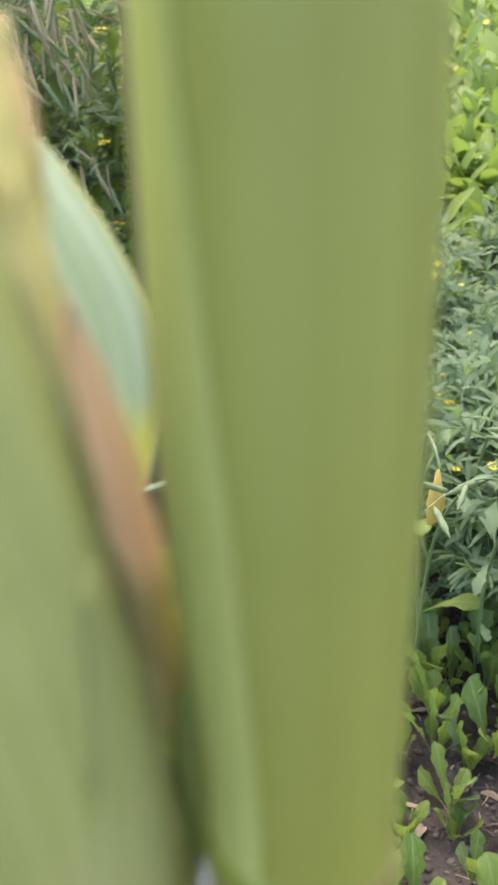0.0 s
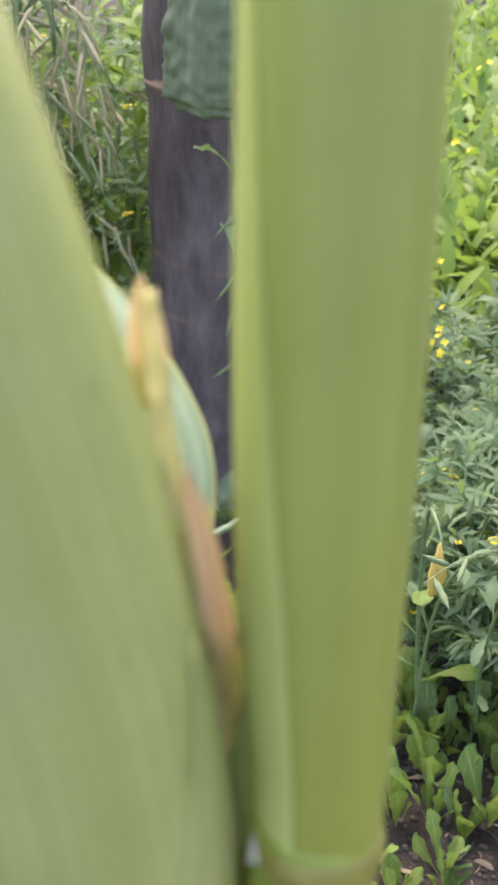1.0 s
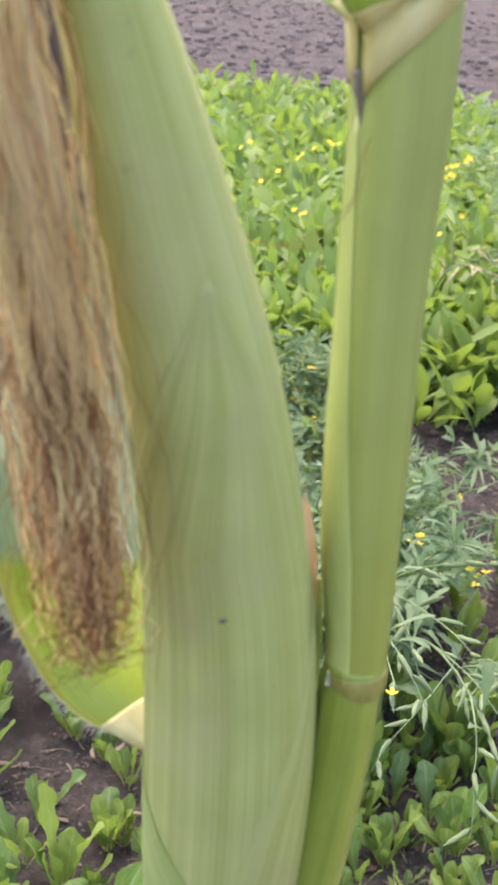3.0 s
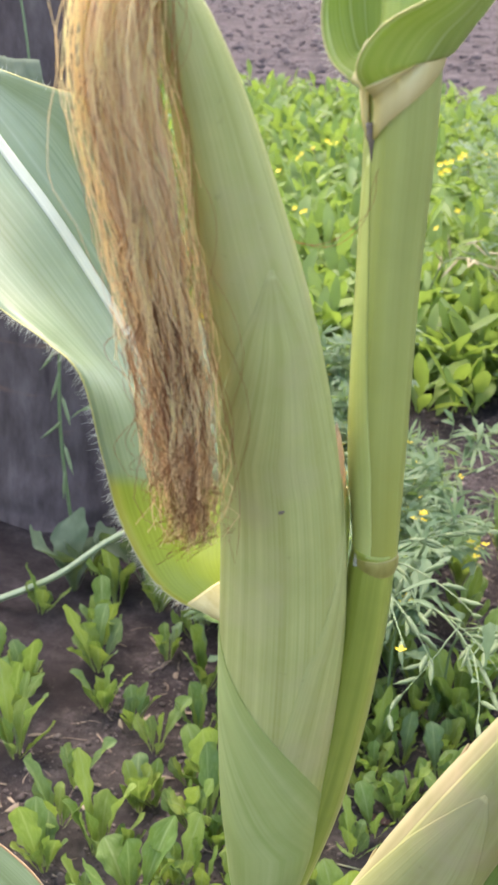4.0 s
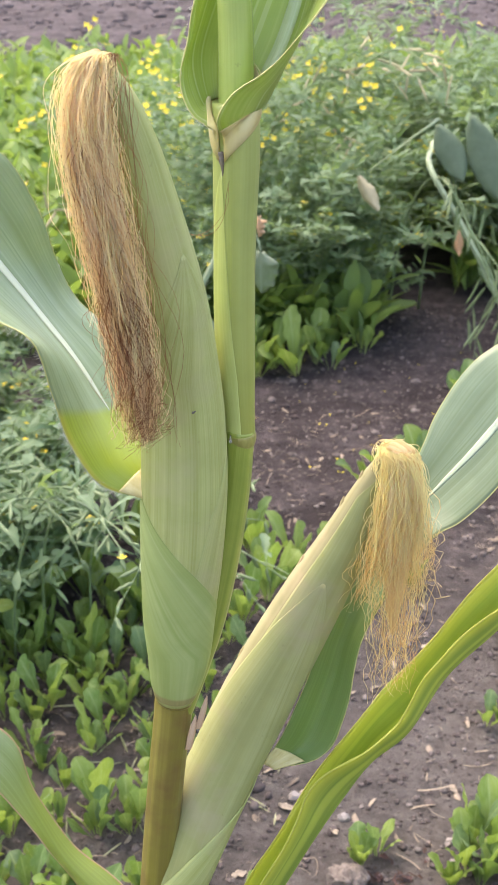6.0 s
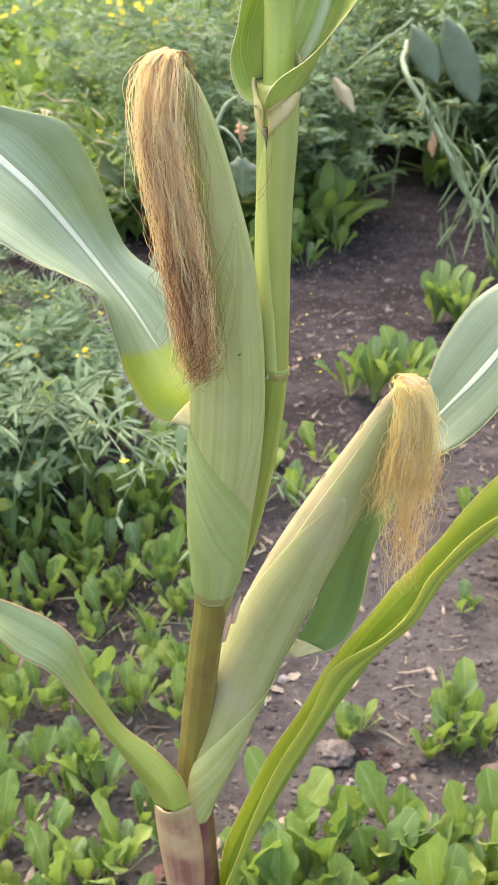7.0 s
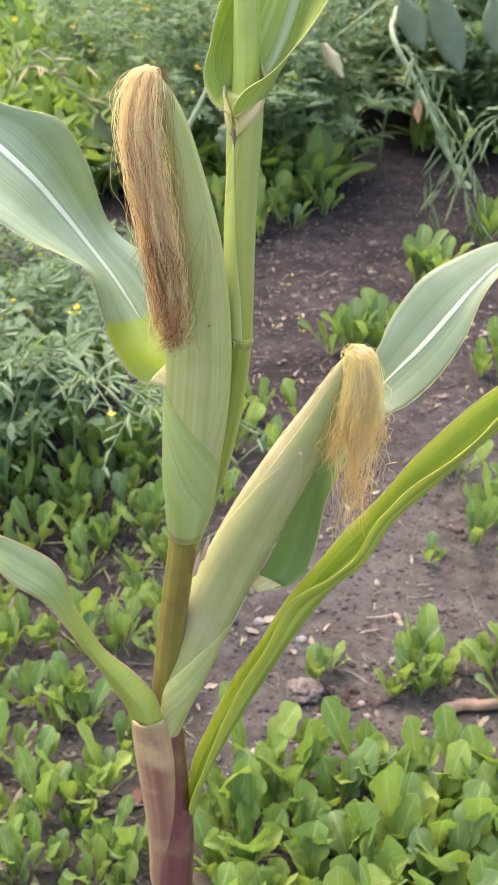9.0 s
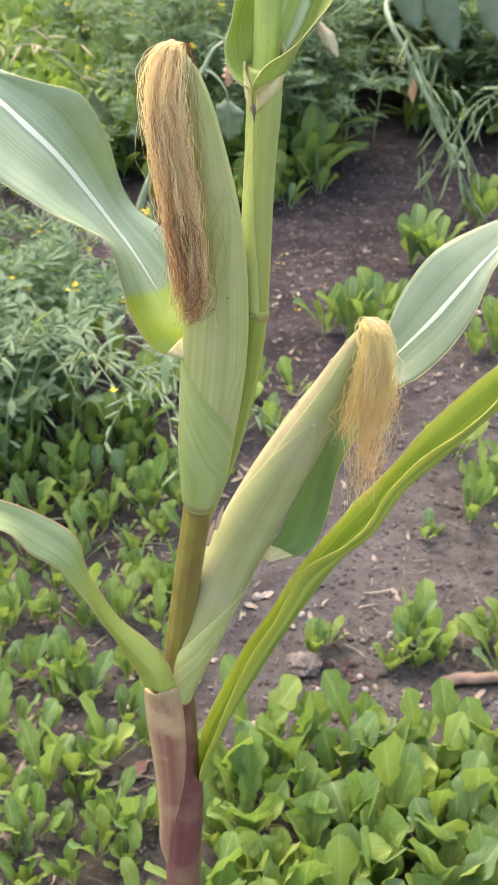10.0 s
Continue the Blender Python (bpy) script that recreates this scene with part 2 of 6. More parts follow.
def salad(name, dark, light, rib):
    """Tender salad leaf with a paler midvein and net of side veins."""
    k = Mat(name)
    rnd, isl = k.n("ObjectInfo").outputs["Random"], k.n("NewGeometry").outputs["Random Per Island"]
    n1, n2 = k.noise(k.coords("Object"), 45.0, 4.0), k.noise(k.coords("UV", (9, 5, 1)), 1.6, 4.0)
    base = k.ramp(rnd, [(0.0, tuple(c * q for c, q in zip(dark, (1.15, 1.0, 2.2)))), (0.3, dark), (0.75, light), (1.0, tuple(c * q for c, q in zip(light, (1.15, 1.05, 0.9))))])
    base = k.mix(k.ramp(n1, [(0.35, (0.4, 0.4, 0.4)), (0.65, (0, 0, 0))]), base, tuple(c * 0.75 for c in dark))
    sp = k.n("SeparateXYZ")
    k.l(k.coords("UV"), sp.inputs[0])
    base = k.mix(k.ramp(sp.outputs[0], [(0.42, (0, 0, 0)), (0.5, (0.7, 0.7, 0.7)), (0.58, (0, 0, 0))]), base, rib)
    base = k.mix(k.ramp(sp.outputs[1], [(0.1, (0.8, 0.8, 0.8)), (0.32, (0, 0, 0))]), base, rib)
    base = k.mix(k.ramp(n2, [(0.50, (0, 0, 0)), (0.62, (0.3, 0.3, 0.3))]), base, rib)
    k.bump(n2, 0.6, 0.003)
    return k.finish(base, 0.52, 0.28, 0.38, k.mix(0.5, base, (0.30, 0.46, 0.04)))


M_SEEDLING = salad("seedling_leaf", (0.135, 0.24, 0.055), (0.25, 0.345, 0.078), (0.33, 0.42, 0.165))
M_YOUNG = salad("young_seedling_leaf", (0.130, 0.235, 0.056), (0.262, 0.365, 0.088), (0.34, 0.43, 0.18))
M_MUSTARD = herb("mustard_leaf_blue", (0.098, 0.180, 0.096), (0.20, 0.285, 0.152), 0.6, 0.38, 40.0, 0.25)
M_MUSTARD_TALL = herb("mustard_leaf_pale", (0.118, 0.205, 0.11), (0.235, 0.33, 0.19), 0.6, 0.35, 40.0, 0.25)
M_MUSTARD_STEM = herb("mustard_stem", (0.10, 0.18, 0.07), (0.19, 0.26, 0.12), 0.5, 0.05)
M_POD = herb("mustard_pod", (0.12, 0.20, 0.08), (0.24, 0.31, 0.15), 0.5, 0.2)
M_POD_DRY = herb("mustard_pod_dry", (0.38, 0.34, 0.18), (0.52, 0.46, 0.28), 0.6, 0.15)
M_FLOWER = herb("mustard_flower", (0.72, 0.55, 0.02), (0.85, 0.70, 0.04), 0.5, 0.3)
M_FIELD = herb("field_leaf", (0.115, 0.21, 0.085), (0.23, 0.335, 0.065), 0.55, 0.38, 12.0, 0.3)
M_CABBAGE = herb("cabbage_leaf_blue", (0.075, 0.120, 0.068), (0.14, 0.195, 0.115), 0.6, 0.15, 40.0, 0.25)
M_GREYLEAF = salad("grey_green_leaf", (0.14, 0.185, 0.11), (0.22, 0.27, 0.17), (0.27, 0.325, 0.21))
M_STALK_PALE = herb("bolted_stalk_pale", (0.26, 0.34, 0.18), (0.36, 0.44, 0.26), 0.5, 0.0)
M_STRAW = herb("straw_litter", (0.07, 0.048, 0.034), (0.36, 0.30, 0.21), 0.8, 0.0)
M_YELLOWED = herb("yellowed_leaf", (0.58, 0.42, 0.08), (0.68, 0.52, 0.16), 0.6, 0.3)
M_WITHERED = herb("withered_orange_leaf", (0.55, 0.30, 0.14), (0.66, 0.42, 0.24), 0.7, 0.25)
M_STICK = herb("dry_stick", (0.19, 0.13, 0.09), (0.31, 0.215, 0.15), 0.75, 0.0, 90.0)

k = Mat("garden_soil")
co = k.coords("Object")
n_big, n_mid, n_fine, n_tiny = k.noise(co, 1.6, 5.0), k.noise(co, 22.0, 8.0, 0.7), k.noise(co, 130.0, 6.0, 0.75), k.noise(co, 480.0, 3.0, 0.7)
col = k.ramp(n_mid, [(0.30, (0.042, 0.036, 0.031)), (0.5, (0.106, 0.095, 0.082)), (0.70, (0.185, 0.167, 0.145))])
col = k.mix(k.ramp(n_big, [(0.42, (0, 0, 0)), (0.65, (0.6, 0.6, 0.6))]), col, (0.150, 0.136, 0.118))
sp = k.n("SeparateXYZ")
k.l(co, sp.inputs[0])
dug = k.n("Math")
dug.operation = "MULTIPLY_ADD"
k.l(n_big, dug.inputs[0])
dug.inputs[1].default_value = 0.9
slant = k.n("Math")
slant.operation = "MULTIPLY_ADD"
side = k.n("MapRange")
k.l(sp.outputs[0], side.inputs[0])
side.inputs[1].default_value, side.inputs[2].default_value = -1.1, 0.6
side.inputs[3].default_value, side.inputs[4].default_value = -1.1, 0.6
k.l(side.outputs[0], slant.inputs[0])
slant.inputs[1].default_value = -0.8
k.l(sp.outputs[1], slant.inputs[2])
k.l(slant.outputs[0], dug.inputs[2])
zone = k.n("MapRange")
k.l(dug.outputs[0], zone.inputs[0])
zone.inputs[1].default_value, zone.inputs[2].default_value = 1.35, 1.95
col = k.mix(zone.outputs[0], col, k.ramp(n_mid, [(0.30, (0.029, 0.024, 0.024)), (0.5, (0.070, 0.059, 0.057)), (0.70, (0.130, 0.111, 0.105))]))
far_ = k.n("MapRange")
k.l(sp.outputs[1], far_.inputs[0])
far_.inputs[1].default_value, far_.inputs[2].default_value = 4.5, 7.5
col = k.mix(far_.outputs[0], col, k.ramp(n_mid, [(0.30, (0.050, 0.041, 0.040)), (0.5, (0.098, 0.083, 0.080)), (0.70, (0.150, 0.130, 0.124))]))
ridge_ = k.noise(k.coords("Object", (2.0, 2.6, 1.0)), 2.2, 6.0, 0.7)
rough = k.n("Math")
rough.operation = "MULTIPLY"
k.l(zone.outputs[0], rough.inputs[0])
k.l(k.ramp(ridge_, [(0.42, (0.75, 0.75, 0.75)), (0.56, (0, 0, 0))]), rough.inputs[1])
col = k.mix(rough.outputs[0], col, (0.030, 0.024, 0.023))
col = k.mix(k.ramp(n_fine, [(0.34, (0.85, 0.85, 0.85)), (0.46, (0, 0, 0))]), col, (0.046, 0.043, 0.039))
col = k.mix(k.ramp(n_fine, [(0.60, (0, 0, 0)), (0.72, (0.6, 0.6, 0.6))]), col, (0.23, 0.21, 0.18))
col = k.mix(k.ramp(n_tiny, [(0.66, (0, 0, 0)), (0.74, (0.5, 0.5, 0.5))]), col, (0.30, 0.275, 0.245))
hh = k.mix(0.5, k.ramp(n_mid, [(0, (0, 0, 0)), (1, (1, 1, 1))]), k.ramp(n_fine, [(0, (0, 0, 0)), (1, (1, 1, 1))]))
k.bump(hh, 1.0, 0.022)
M_SOIL = k.finish(col, 0.95, 0.15)

k = Mat("clod")
n1 = k.noise(k.coords("Object"), 70.0, 5.0, 0.65)
isl = k.n("NewGeometry").outputs["Random Per Island"]
col = k.ramp(isl, [(0.0, (0.050, 0.043, 0.038)), (0.45, (0.085, 0.073, 0.064)), (0.75, (0.145, 0.127, 0.110)), (0.95, (0.19, 0.168, 0.145)), (1.0, (0.27, 0.245, 0.215))])
col = k.mix(k.ramp(n1, [(0.4, (0.5, 0.5, 0.5)), (0.62, (0, 0, 0))]), col, (0.08, 0.062, 0.056))
k.bump(n1, 0.8, 0.004)
M_CLOD = k.finish(col, 0.9, 0.2)

k = Mat("grey_bark")
n1 = k.noise(k.coords("Object", (1, 1, 0.35)), 24.0, 6.0, 0.65)
n2 = k.noise(k.coords("Object", (0.7, 0.7, 6.0)), 5.0, 4.0)
col = k.ramp(n1, [(0.3, (0.06, 0.048, 0.045)), (0.55, (0.12, 0.100, 0.094)), (0.8, (0.19, 0.165, 0.152))])
col = k.mix(k.ramp(n2, [(0.62, (0, 0, 0)), (0.72, (0.6, 0.6, 0.6))]), col, (0.24, 0.15, 0.10))
k.bump(n1, 0.7, 0.01)
M_BARK = k.finish(col, 0.85, 0.2)


# ---- geometry helpers ----
def spline(points, n):
    """Catmull-Rom through the points, resampled to n."""
    p = np.array(points, float)
    p = np.vstack([2 * p[0] - p[1], p, 2 * p[-1] - p[-2]])
    out = []
    for u in np.linspace(0, len(points) - 1 - 1e-9, n):
        i = int(u)
        t = u - i
        a, b, c, d = p[i:i + 4]
        out.append(0.5 * (2 * b + (c - a) * t + (2 * a - 5 * b + 4 * c - d) * t * t + (3 * b - a - 3 * c + d) * t ** 3))
    return np.array(out)


def build(name, verts, faces, mat, uvs=None, smooth=True):
    me = bpy.data.meshes.new(name)
    me.from_pydata([tuple(v) for v in verts], [], faces)
    if uvs is not None:
        layer = me.uv_layers.new(name="uv")
        idx = np.empty(len(me.loops), int)
        me.loops.foreach_get("vertex_index", idx)
        layer.data.foreach_set("uv", np.array(uvs, float)[idx].ravel())
    me.polygons.foreach_set("use_smooth", [smooth] * len(me.polygons))
    me.materials.append(mat)
    me.update()
    return me


def part(name, me, parent, label=""):
    ob = new(name, me)
    ob.parent = parent
    return tagged(ob, label) if label else ob


def thing(name, label, category, at=(0, 0, 0), turn=0.0, group="", kind=""):
    ob = new(name)
    ob.matrix_basis = pose(*at, 0, 0, turn)
    return tagged(ob, label, category, group, kind)


def frames(c):
    """Two axes across a path; the first one faces the front (-y)."""
    t = np.gradient(c, axis=0)
    t /= np.linalg.norm(t, axis=1)[:, None]
    front = np.array([0, -1.0, 0]) - t * (t @ np.array([0, -1.0, 0]))[:, None]
    front /= np.linalg.norm(front, axis=1)[:, None]
    return front, np.cross(front, t) * -1


def tube(name, rows, mat, n=32, m=28, ridge=0.0, wob=0.0, ends=(True, True), squash=1.0):
    """Round limb through rows of (x, y, z, radius)."""
    s = spline(rows, n)
    c, r = s[:, :3], s[:, 3]
    fr, sd = frames(c)
    v, uv, f = [], [], []
    for i in range(n):
        for j in range(m + 1):
            a = 2 * math.pi * j / m
            rr = r[i] * (1 + ridge * math.cos(a * 9 + 1.0) + wob * noise.noise(Vector((math.cos(a) * 1.2, math.sin(a) * 1.2, i * 0.35))))
            v.append(c[i] + rr * (fr[i] * math.cos(a) * squash + sd[i] * math.sin(a)))
            uv.append((j / m, i / n))
    for i in range(n - 1):
        for j in range(m):
            a = i * (m + 1) + j
            f.append((a, a + 1, a + m + 2, a + m + 1))
    for e, i in ((0, 0), (1, n - 1)):
        if ends[e]:
            v.append(c[i])
            uv.append((0.5, i / n))
            q = len(v) - 1
            for j in range(m):
                a = i * (m + 1) + j
                f.append((a, q, a + 1) if e == 0 else (a, a + 1, q))
    return build(name, v, f, mat, uv)


def thicken(grid, thick):
    """Closed thin sheet out of a grid of points (n, m, 3)."""
    n, m, _ = grid.shape
    du, dv = np.gradient(grid, axis=0), np.gradient(grid, axis=1)
    nor = np.cross(du, dv)
    nor /= np.maximum(np.linalg.norm(nor, axis=2), 1e-12)[:, :, None]
    top, low = grid + nor * thick / 2, grid - nor * thick / 2
    v = np.concatenate([top.reshape(-1, 3), low.reshape(-1, 3)])
    uv1 = [(j / (m - 1), i / (n - 1)) for i in range(n) for j in range(m)]
    f, o = [], n * m
    for i in range(n - 1):
        for j in range(m - 1):
            a = i * m + j
            f.append((a, a + 1, a + m + 1, a + m))
            f.append((o + a, o + a + m, o + a + m + 1, o + a + 1))
    for i in range(n - 1):
        for j in (0, m - 1):
            a = i * m + j
            q = (a, a + m, o + a + m, o + a)
            f.append(q if j == 0 else q[::-1])
    for j in range(m - 1):
        for i in (0, n - 1):
            a = i * m + j
            q = (a, o + a, o + a + 1, a + 1)
            f.append(q if i == 0 else q[::-1])
    return v, f, uv1 + uv1


def sheet_grid(rows, n, m, ripple=0.0, freq=5.0, seed=0.0):
    along = [spline([r[k] for r in rows], n) for k in range(len(rows[0]))]
    grid = np.array([spline([a[i] for a in along], m) for i in range(n)])
    if ripple:
        du, dv = np.gradient(grid, axis=0), np.gradient(grid, axis=1)
        nor = np.cross(du, dv)
        nor /= np.maximum(np.linalg.norm(nor, axis=2), 1e-12)[:, :, None]
        for i in range(n):
            for j in range(m):
                e = abs(2 * j / (m - 1) - 1) ** 2
                s = 1 if j > m / 2 else -1
                grid[i, j] += nor[i, j] * ripple * e * noise.noise(Vector((i / n * freq, s * 1.7 + seed, 0.3)))
    return grid


def blade(name, rows, mat, parent, label="", n=64, m=17, thick=0.0005, ripple=0.0, freq=6.0, seed=0.0, rib=True, edge=True, rib_width=0.040, rib_from=1, edge_r=0.00032, rib_mat=None, edge_mat=None):
    grid = sheet_grid(rows, n, m, ripple, freq, seed)
    ob = part(name, build(name, *thicken(grid, thick)[:2], mat, thicken(grid, thick)[2]), parent, label)
    if rib:
        fine = np.array([spline(list(g), 401) for g in grid])
        w = np.linspace(1.0, 0.45, n) * np.clip((np.arange(n) - rib_from + 1) / 14, 0.1, 1)
        strip = np.array([[fine[i, int(round(200 + 400 * rib_width * w[i] * s))] for s in (-1, -0.4, 0.4, 1)] for i in range(n)])
        keep = slice(rib_from, n - 3)
        part("midrib", build("midrib", *thicken(strip[keep], 0.0011)[:2], rib_mat or M_RIB, thicken(strip[keep], 0.0011)[2]), ob, "whitish midrib")
    if edge:
        for j, jj in ((0, 1), (-1, -2)):
            line = grid[2:n - 2, j]
            part("leaf_edge", tube("leaf_edge", [(*p, edge_r) for p in line[::3]], edge_mat or M_EDGE, n=len(line), m=5), ob)
    return ob, grid


def hairs(name, line, out, parent, count, length, seed):
    """Short stiff hairs along a leaf's edge."""
    rr = random.Random(seed)
    v, f, uv = [], [], []
    for _ in range(count):
        i = rr.randrange(1, len(line) - 1)
        p = Vector(line[i]) + (Vector(line[i + 1]) - Vector(line[i])) * rr.random()
        d = (Vector(out[i]) + Vector((rr.gauss(0, 0.5), rr.gauss(0, 0.5), rr.gauss(0, 0.5)))).normalized()
        q = p + d * length * rr.uniform(0.5, 1.3)
        s = d.orthogonal().normalized() * 0.00010
        o = len(v)
        v += [p + s, p - s, p + d.cross(s).normalized() * 0.00010, q]
        uv += [(0, 0), (1, 0), (0.5, 0), (0.5, 1)]
        f += [(o, o + 1, o + 3), (o + 1, o + 2, o + 3), (o + 2, o, o + 3)]
    return tagged(part(name, build(name, v, f, M_HAIR, uv, False), parent, "fine pale hairs"), kind="stuff")


def shell(name, rows, mat, parent, v0, v1, a0, a1, off, thick=0.0006, n=44, m=22, label="", lift=0.0, wavy=0.0, seed=0.0, squash=1.0):
    """Husk or sheath leaf that hugs a limb: from v0 to v1 along it, between the angles a0(s) and a1(s), in degrees from the front."""
    ss = spline(rows, 160)
    c, r = ss[:, :3], ss[:, 3]
    fr, sd = frames(c)
    grid = np.zeros((n, m, 3))
    for i in range(n):
        s = i / (n - 1)
        w = (v0 + (v1 - v0) * s) * 159
        q = min(int(w), 158)
        t = w - q
        cc, rr = c[q] * (1 - t) + c[q + 1] * t, r[q] * (1 - t) + r[q + 1] * t
        f1, s1 = fr[q], sd[q]
        lo, hi = a0(s), a1(s)
        for j in range(m):
            u = j / (m - 1)
            a = math.radians(lo + (hi - lo) * u)
            e = abs(2 * u - 1) ** 6
            rad = rr + off + lift * e + wavy * e * noise.noise(Vector((s * 9, u * 3, seed)))
            grid[i, j] = cc + rad * (f1 * math.cos(a) * squash + s1 * math.sin(a))
    v, f, uv = thicken(grid, thick)
    return part(name, build(name, v, f, mat, uv), parent, label)


def strands(name, mat, parent, label, guide, count, seed, radius, spread, curl, short=0.45, seg=34, frizz=0.0):
    """Silk: many fine strands that follow a hanging guide of (x, y, z, half width, half depth)."""
    rr = random.Random(seed)
    g = spline(guide, 60)
    v, f, uv = [], [], []
    for k_ in range(count):
        ox, oy = (max(-1.0, min(1.0, rr.gauss(0, 0.46))) for _ in "xy")
        end = rr.uniform(short, 1.0) if rr.random() < 0.6 else rr.uniform(0.85, 1.03)
        ph, fq, am = rr.uniform(0, 6.3), rr.uniform(5, 13), curl * rr.uniform(0.25, 1.4)
        ph2, fq2 = rr.uniform(0, 6.3), rr.uniform(4, 12)
        wild = rr.random() < 0.10
        pts = []
        for i in range(seg + 1):
            s = i / seg * end
            q = min(s, 0.999) * 59
            a = int(q)
            t = q - a
            p = g[a] * (1 - t) + g[min(a + 1, 59)] * t
            grow = min(1.0, s * 6 + 0.12)
            loose = max(0.0, s - 0.45) / 0.55
            wv = am * (0.40 + 0.60 * s) * min(1.0, s * 4) * (1.8 if wild else 1.0)
            curly = am * frizz * 0.5 * loose * math.sin(fq * s * 6 + ph2)
            sway = 0.0012 * math.sin(5 * s + 9 * ox) * min(1.0, s * 3)
            pts.append(Vector((p[0] + ox * p[3] * grow * spread + sway + curly + wv * math.sin(fq * s * 2 + ph),
                               p[1] + oy * p[4] * grow * spread + wv * math.cos(fq2 * s * 2 + ph2),
                               p[2] + wv * 0.5 * math.sin(fq2 * s + ph) + 0.6 * curly - max(0, s - 0.999) * 0.02)))
        rad = radius * rr.uniform(0.7, 1.25)
        for i, p in enumerate(pts):
            d = (pts[min(i + 1, seg)] - pts[max(i - 1, 0)]).normalized()
            x = d.orthogonal().normalized()
            y = d.cross(x)
            w = rad * (1 - 0.5 * i / seg)
            for a in (0, 2.094, 4.189):
                v.append(p + (x * math.cos(a) + y * math.sin(a)) * w)
                uv.append((a / 6.3, i / seg * end))
        o = len(v) - 3 * (seg + 1)
        for i in range(seg):
            for a in range(3):
                b = (a + 1) % 3
                f.append((o + 3 * i + a, o + 3 * i + b, o + 3 * i + 3 + b, o + 3 * i + 3 + a))
    return tagged(part(name, build(name, v, f, mat, uv), parent, label), kind="stuff")


# ---- ground: one sheet out to the horizon ----
def ground_height(x, y):
    h = 0.010 * noise.noise(Vector((x * 2.2, y * 2.2, 0))) + 0.007 * noise.noise(Vector((x * 9, y * 9, 3)))
    h += 0.004 * noise.noise(Vector((x * 27, y * 27, 7)))
    near = max(0.0, 1 - max(abs(x), abs(y - 1.5)) / 6)
    if y > 6.4:
        h += 0.05 * noise.noise(Vector((x * 0.8, y * 3.0, 5))) + 0.03 * noise.noise(Vector((x * 2.5, y * 6.0, 8)))
    return h * (0.3 + 0.7 * near) + (0.02 * noise.noise(Vector((x * 0.7, y * 0.7, 9))) if y > 4 else 0)


gx = np.unique(np.concatenate([np.linspace(-300, -12, 12), np.linspace(-12, -1.6, 70), np.linspace(-1.6, 0.8, 150), np.linspace(0.8, 5, 40), np.linspace(5, 300, 14)]))
gy = np.unique(np.concatenate([np.linspace(-300, -3, 10), np.linspace(-3, 0.1, 20), np.linspace(0.1, 3.0, 170), np.linspace(3, 14, 120), np.linspace(14, 400, 16)]))
gv = [(x, y, ground_height(x, y)) for y in gy for x in gx]
nx = len(gx)
gf = [(j * nx + i, j * nx + i + 1, j * nx + nx + i + 1, j * nx + nx + i) for j in range(len(gy) - 1) for i in range(nx - 1)]
tagged(new("ground", build("ground", gv, gf, M_SOIL)), "bare grey-brown garden soil, crumbly and dry", "soil", kind="structure")


# ---- the maize plant ----
STEM_TOP = [
    (0.0020, 0.0130, 1.1979, 0.0043),
    (0.0035, 0.0120, 1.1390, 0.0057),
    (0.0049, 0.0110, 1.0804, 0.0074),
    (0.0049, 0.0100, 1.0555, 0.0077),
    (0.0049, 0.0090, 1.0331, 0.0082),
]
SHEATH_TOP = [
    (0.0046, 0.0090, 1.0435, 0.0104),
    (0.0042, 0.0090, 1.0197, 0.0104),
    (0.0026, 0.0090, 0.9815, 0.0095),
    (0.0016, 0.0090, 0.9449, 0.0094),
    (0.0018, 0.0080, 0.9186, 0.0089),
    (0.0029, 0.0070, 0.8970, 0.0075),
    (0.0033, 0.0060, 0.8856, 0.0072),
]
STEM_MID = [
    (0.0032, 0.0060, 0.8900, 0.0072),
    (0.0020, 0.0060, 0.8797, 0.0076),
    (-0.0007, 0.0070, 0.8582, 0.0081),
    (-0.0067, 0.0080, 0.8227, 0.0087),
    (-0.0160, 0.0090, 0.7805, 0.0089),
    (-0.0286, 0.0090, 0.7413, 0.0092),
    (-0.0363, 0.0080, 0.7206, 0.0097),
]
STEM_OLIVE = [
    (-0.0352, 0.0070, 0.7386, 0.0104),
    (-0.0381, 0.0060, 0.7129, 0.0101),
    (-0.0430, 0.0060, 0.6762, 0.0099),
    (-0.0511, 0.0060, 0.6038, 0.0101),
    (-0.0534, 0.0060, 0.5744, 0.0105),
    (-0.0512, 0.0060, 0.5382, 0.0112),
]
STEM_LOW = [
    (-0.0519, 0.0060, 0.5535, 0.0111),
    (-0.0505, 0.0060, 0.5259, 0.0113),
    (-0.0497, 0.0060, 0.4811, 0.0120),
    (-0.0491, 0.0060, 0.4202, 0.0128),
    (-0.0515, 0.0060, 0.3106, 0.0136),
    (-0.0566, 0.0080, 0.1084, 0.0155),
    (-0.0614, 0.0080, -0.1544, 0.0185),
]
SHEATH_LOW = [
    (-0.0438, 0.0040, 0.4472, 0.0094),
    (-0.0467, 0.0060, 0.4205, 0.0133),
    (-0.0503, 0.0060, 0.3624, 0.0147),
    (-0.0528, 0.0060, 0.2851, 0.0158),
    (-0.0558, 0.0070, 0.1560, 0.0168),
    (-0.0591, 0.0080, 0.0100, 0.0173),
]
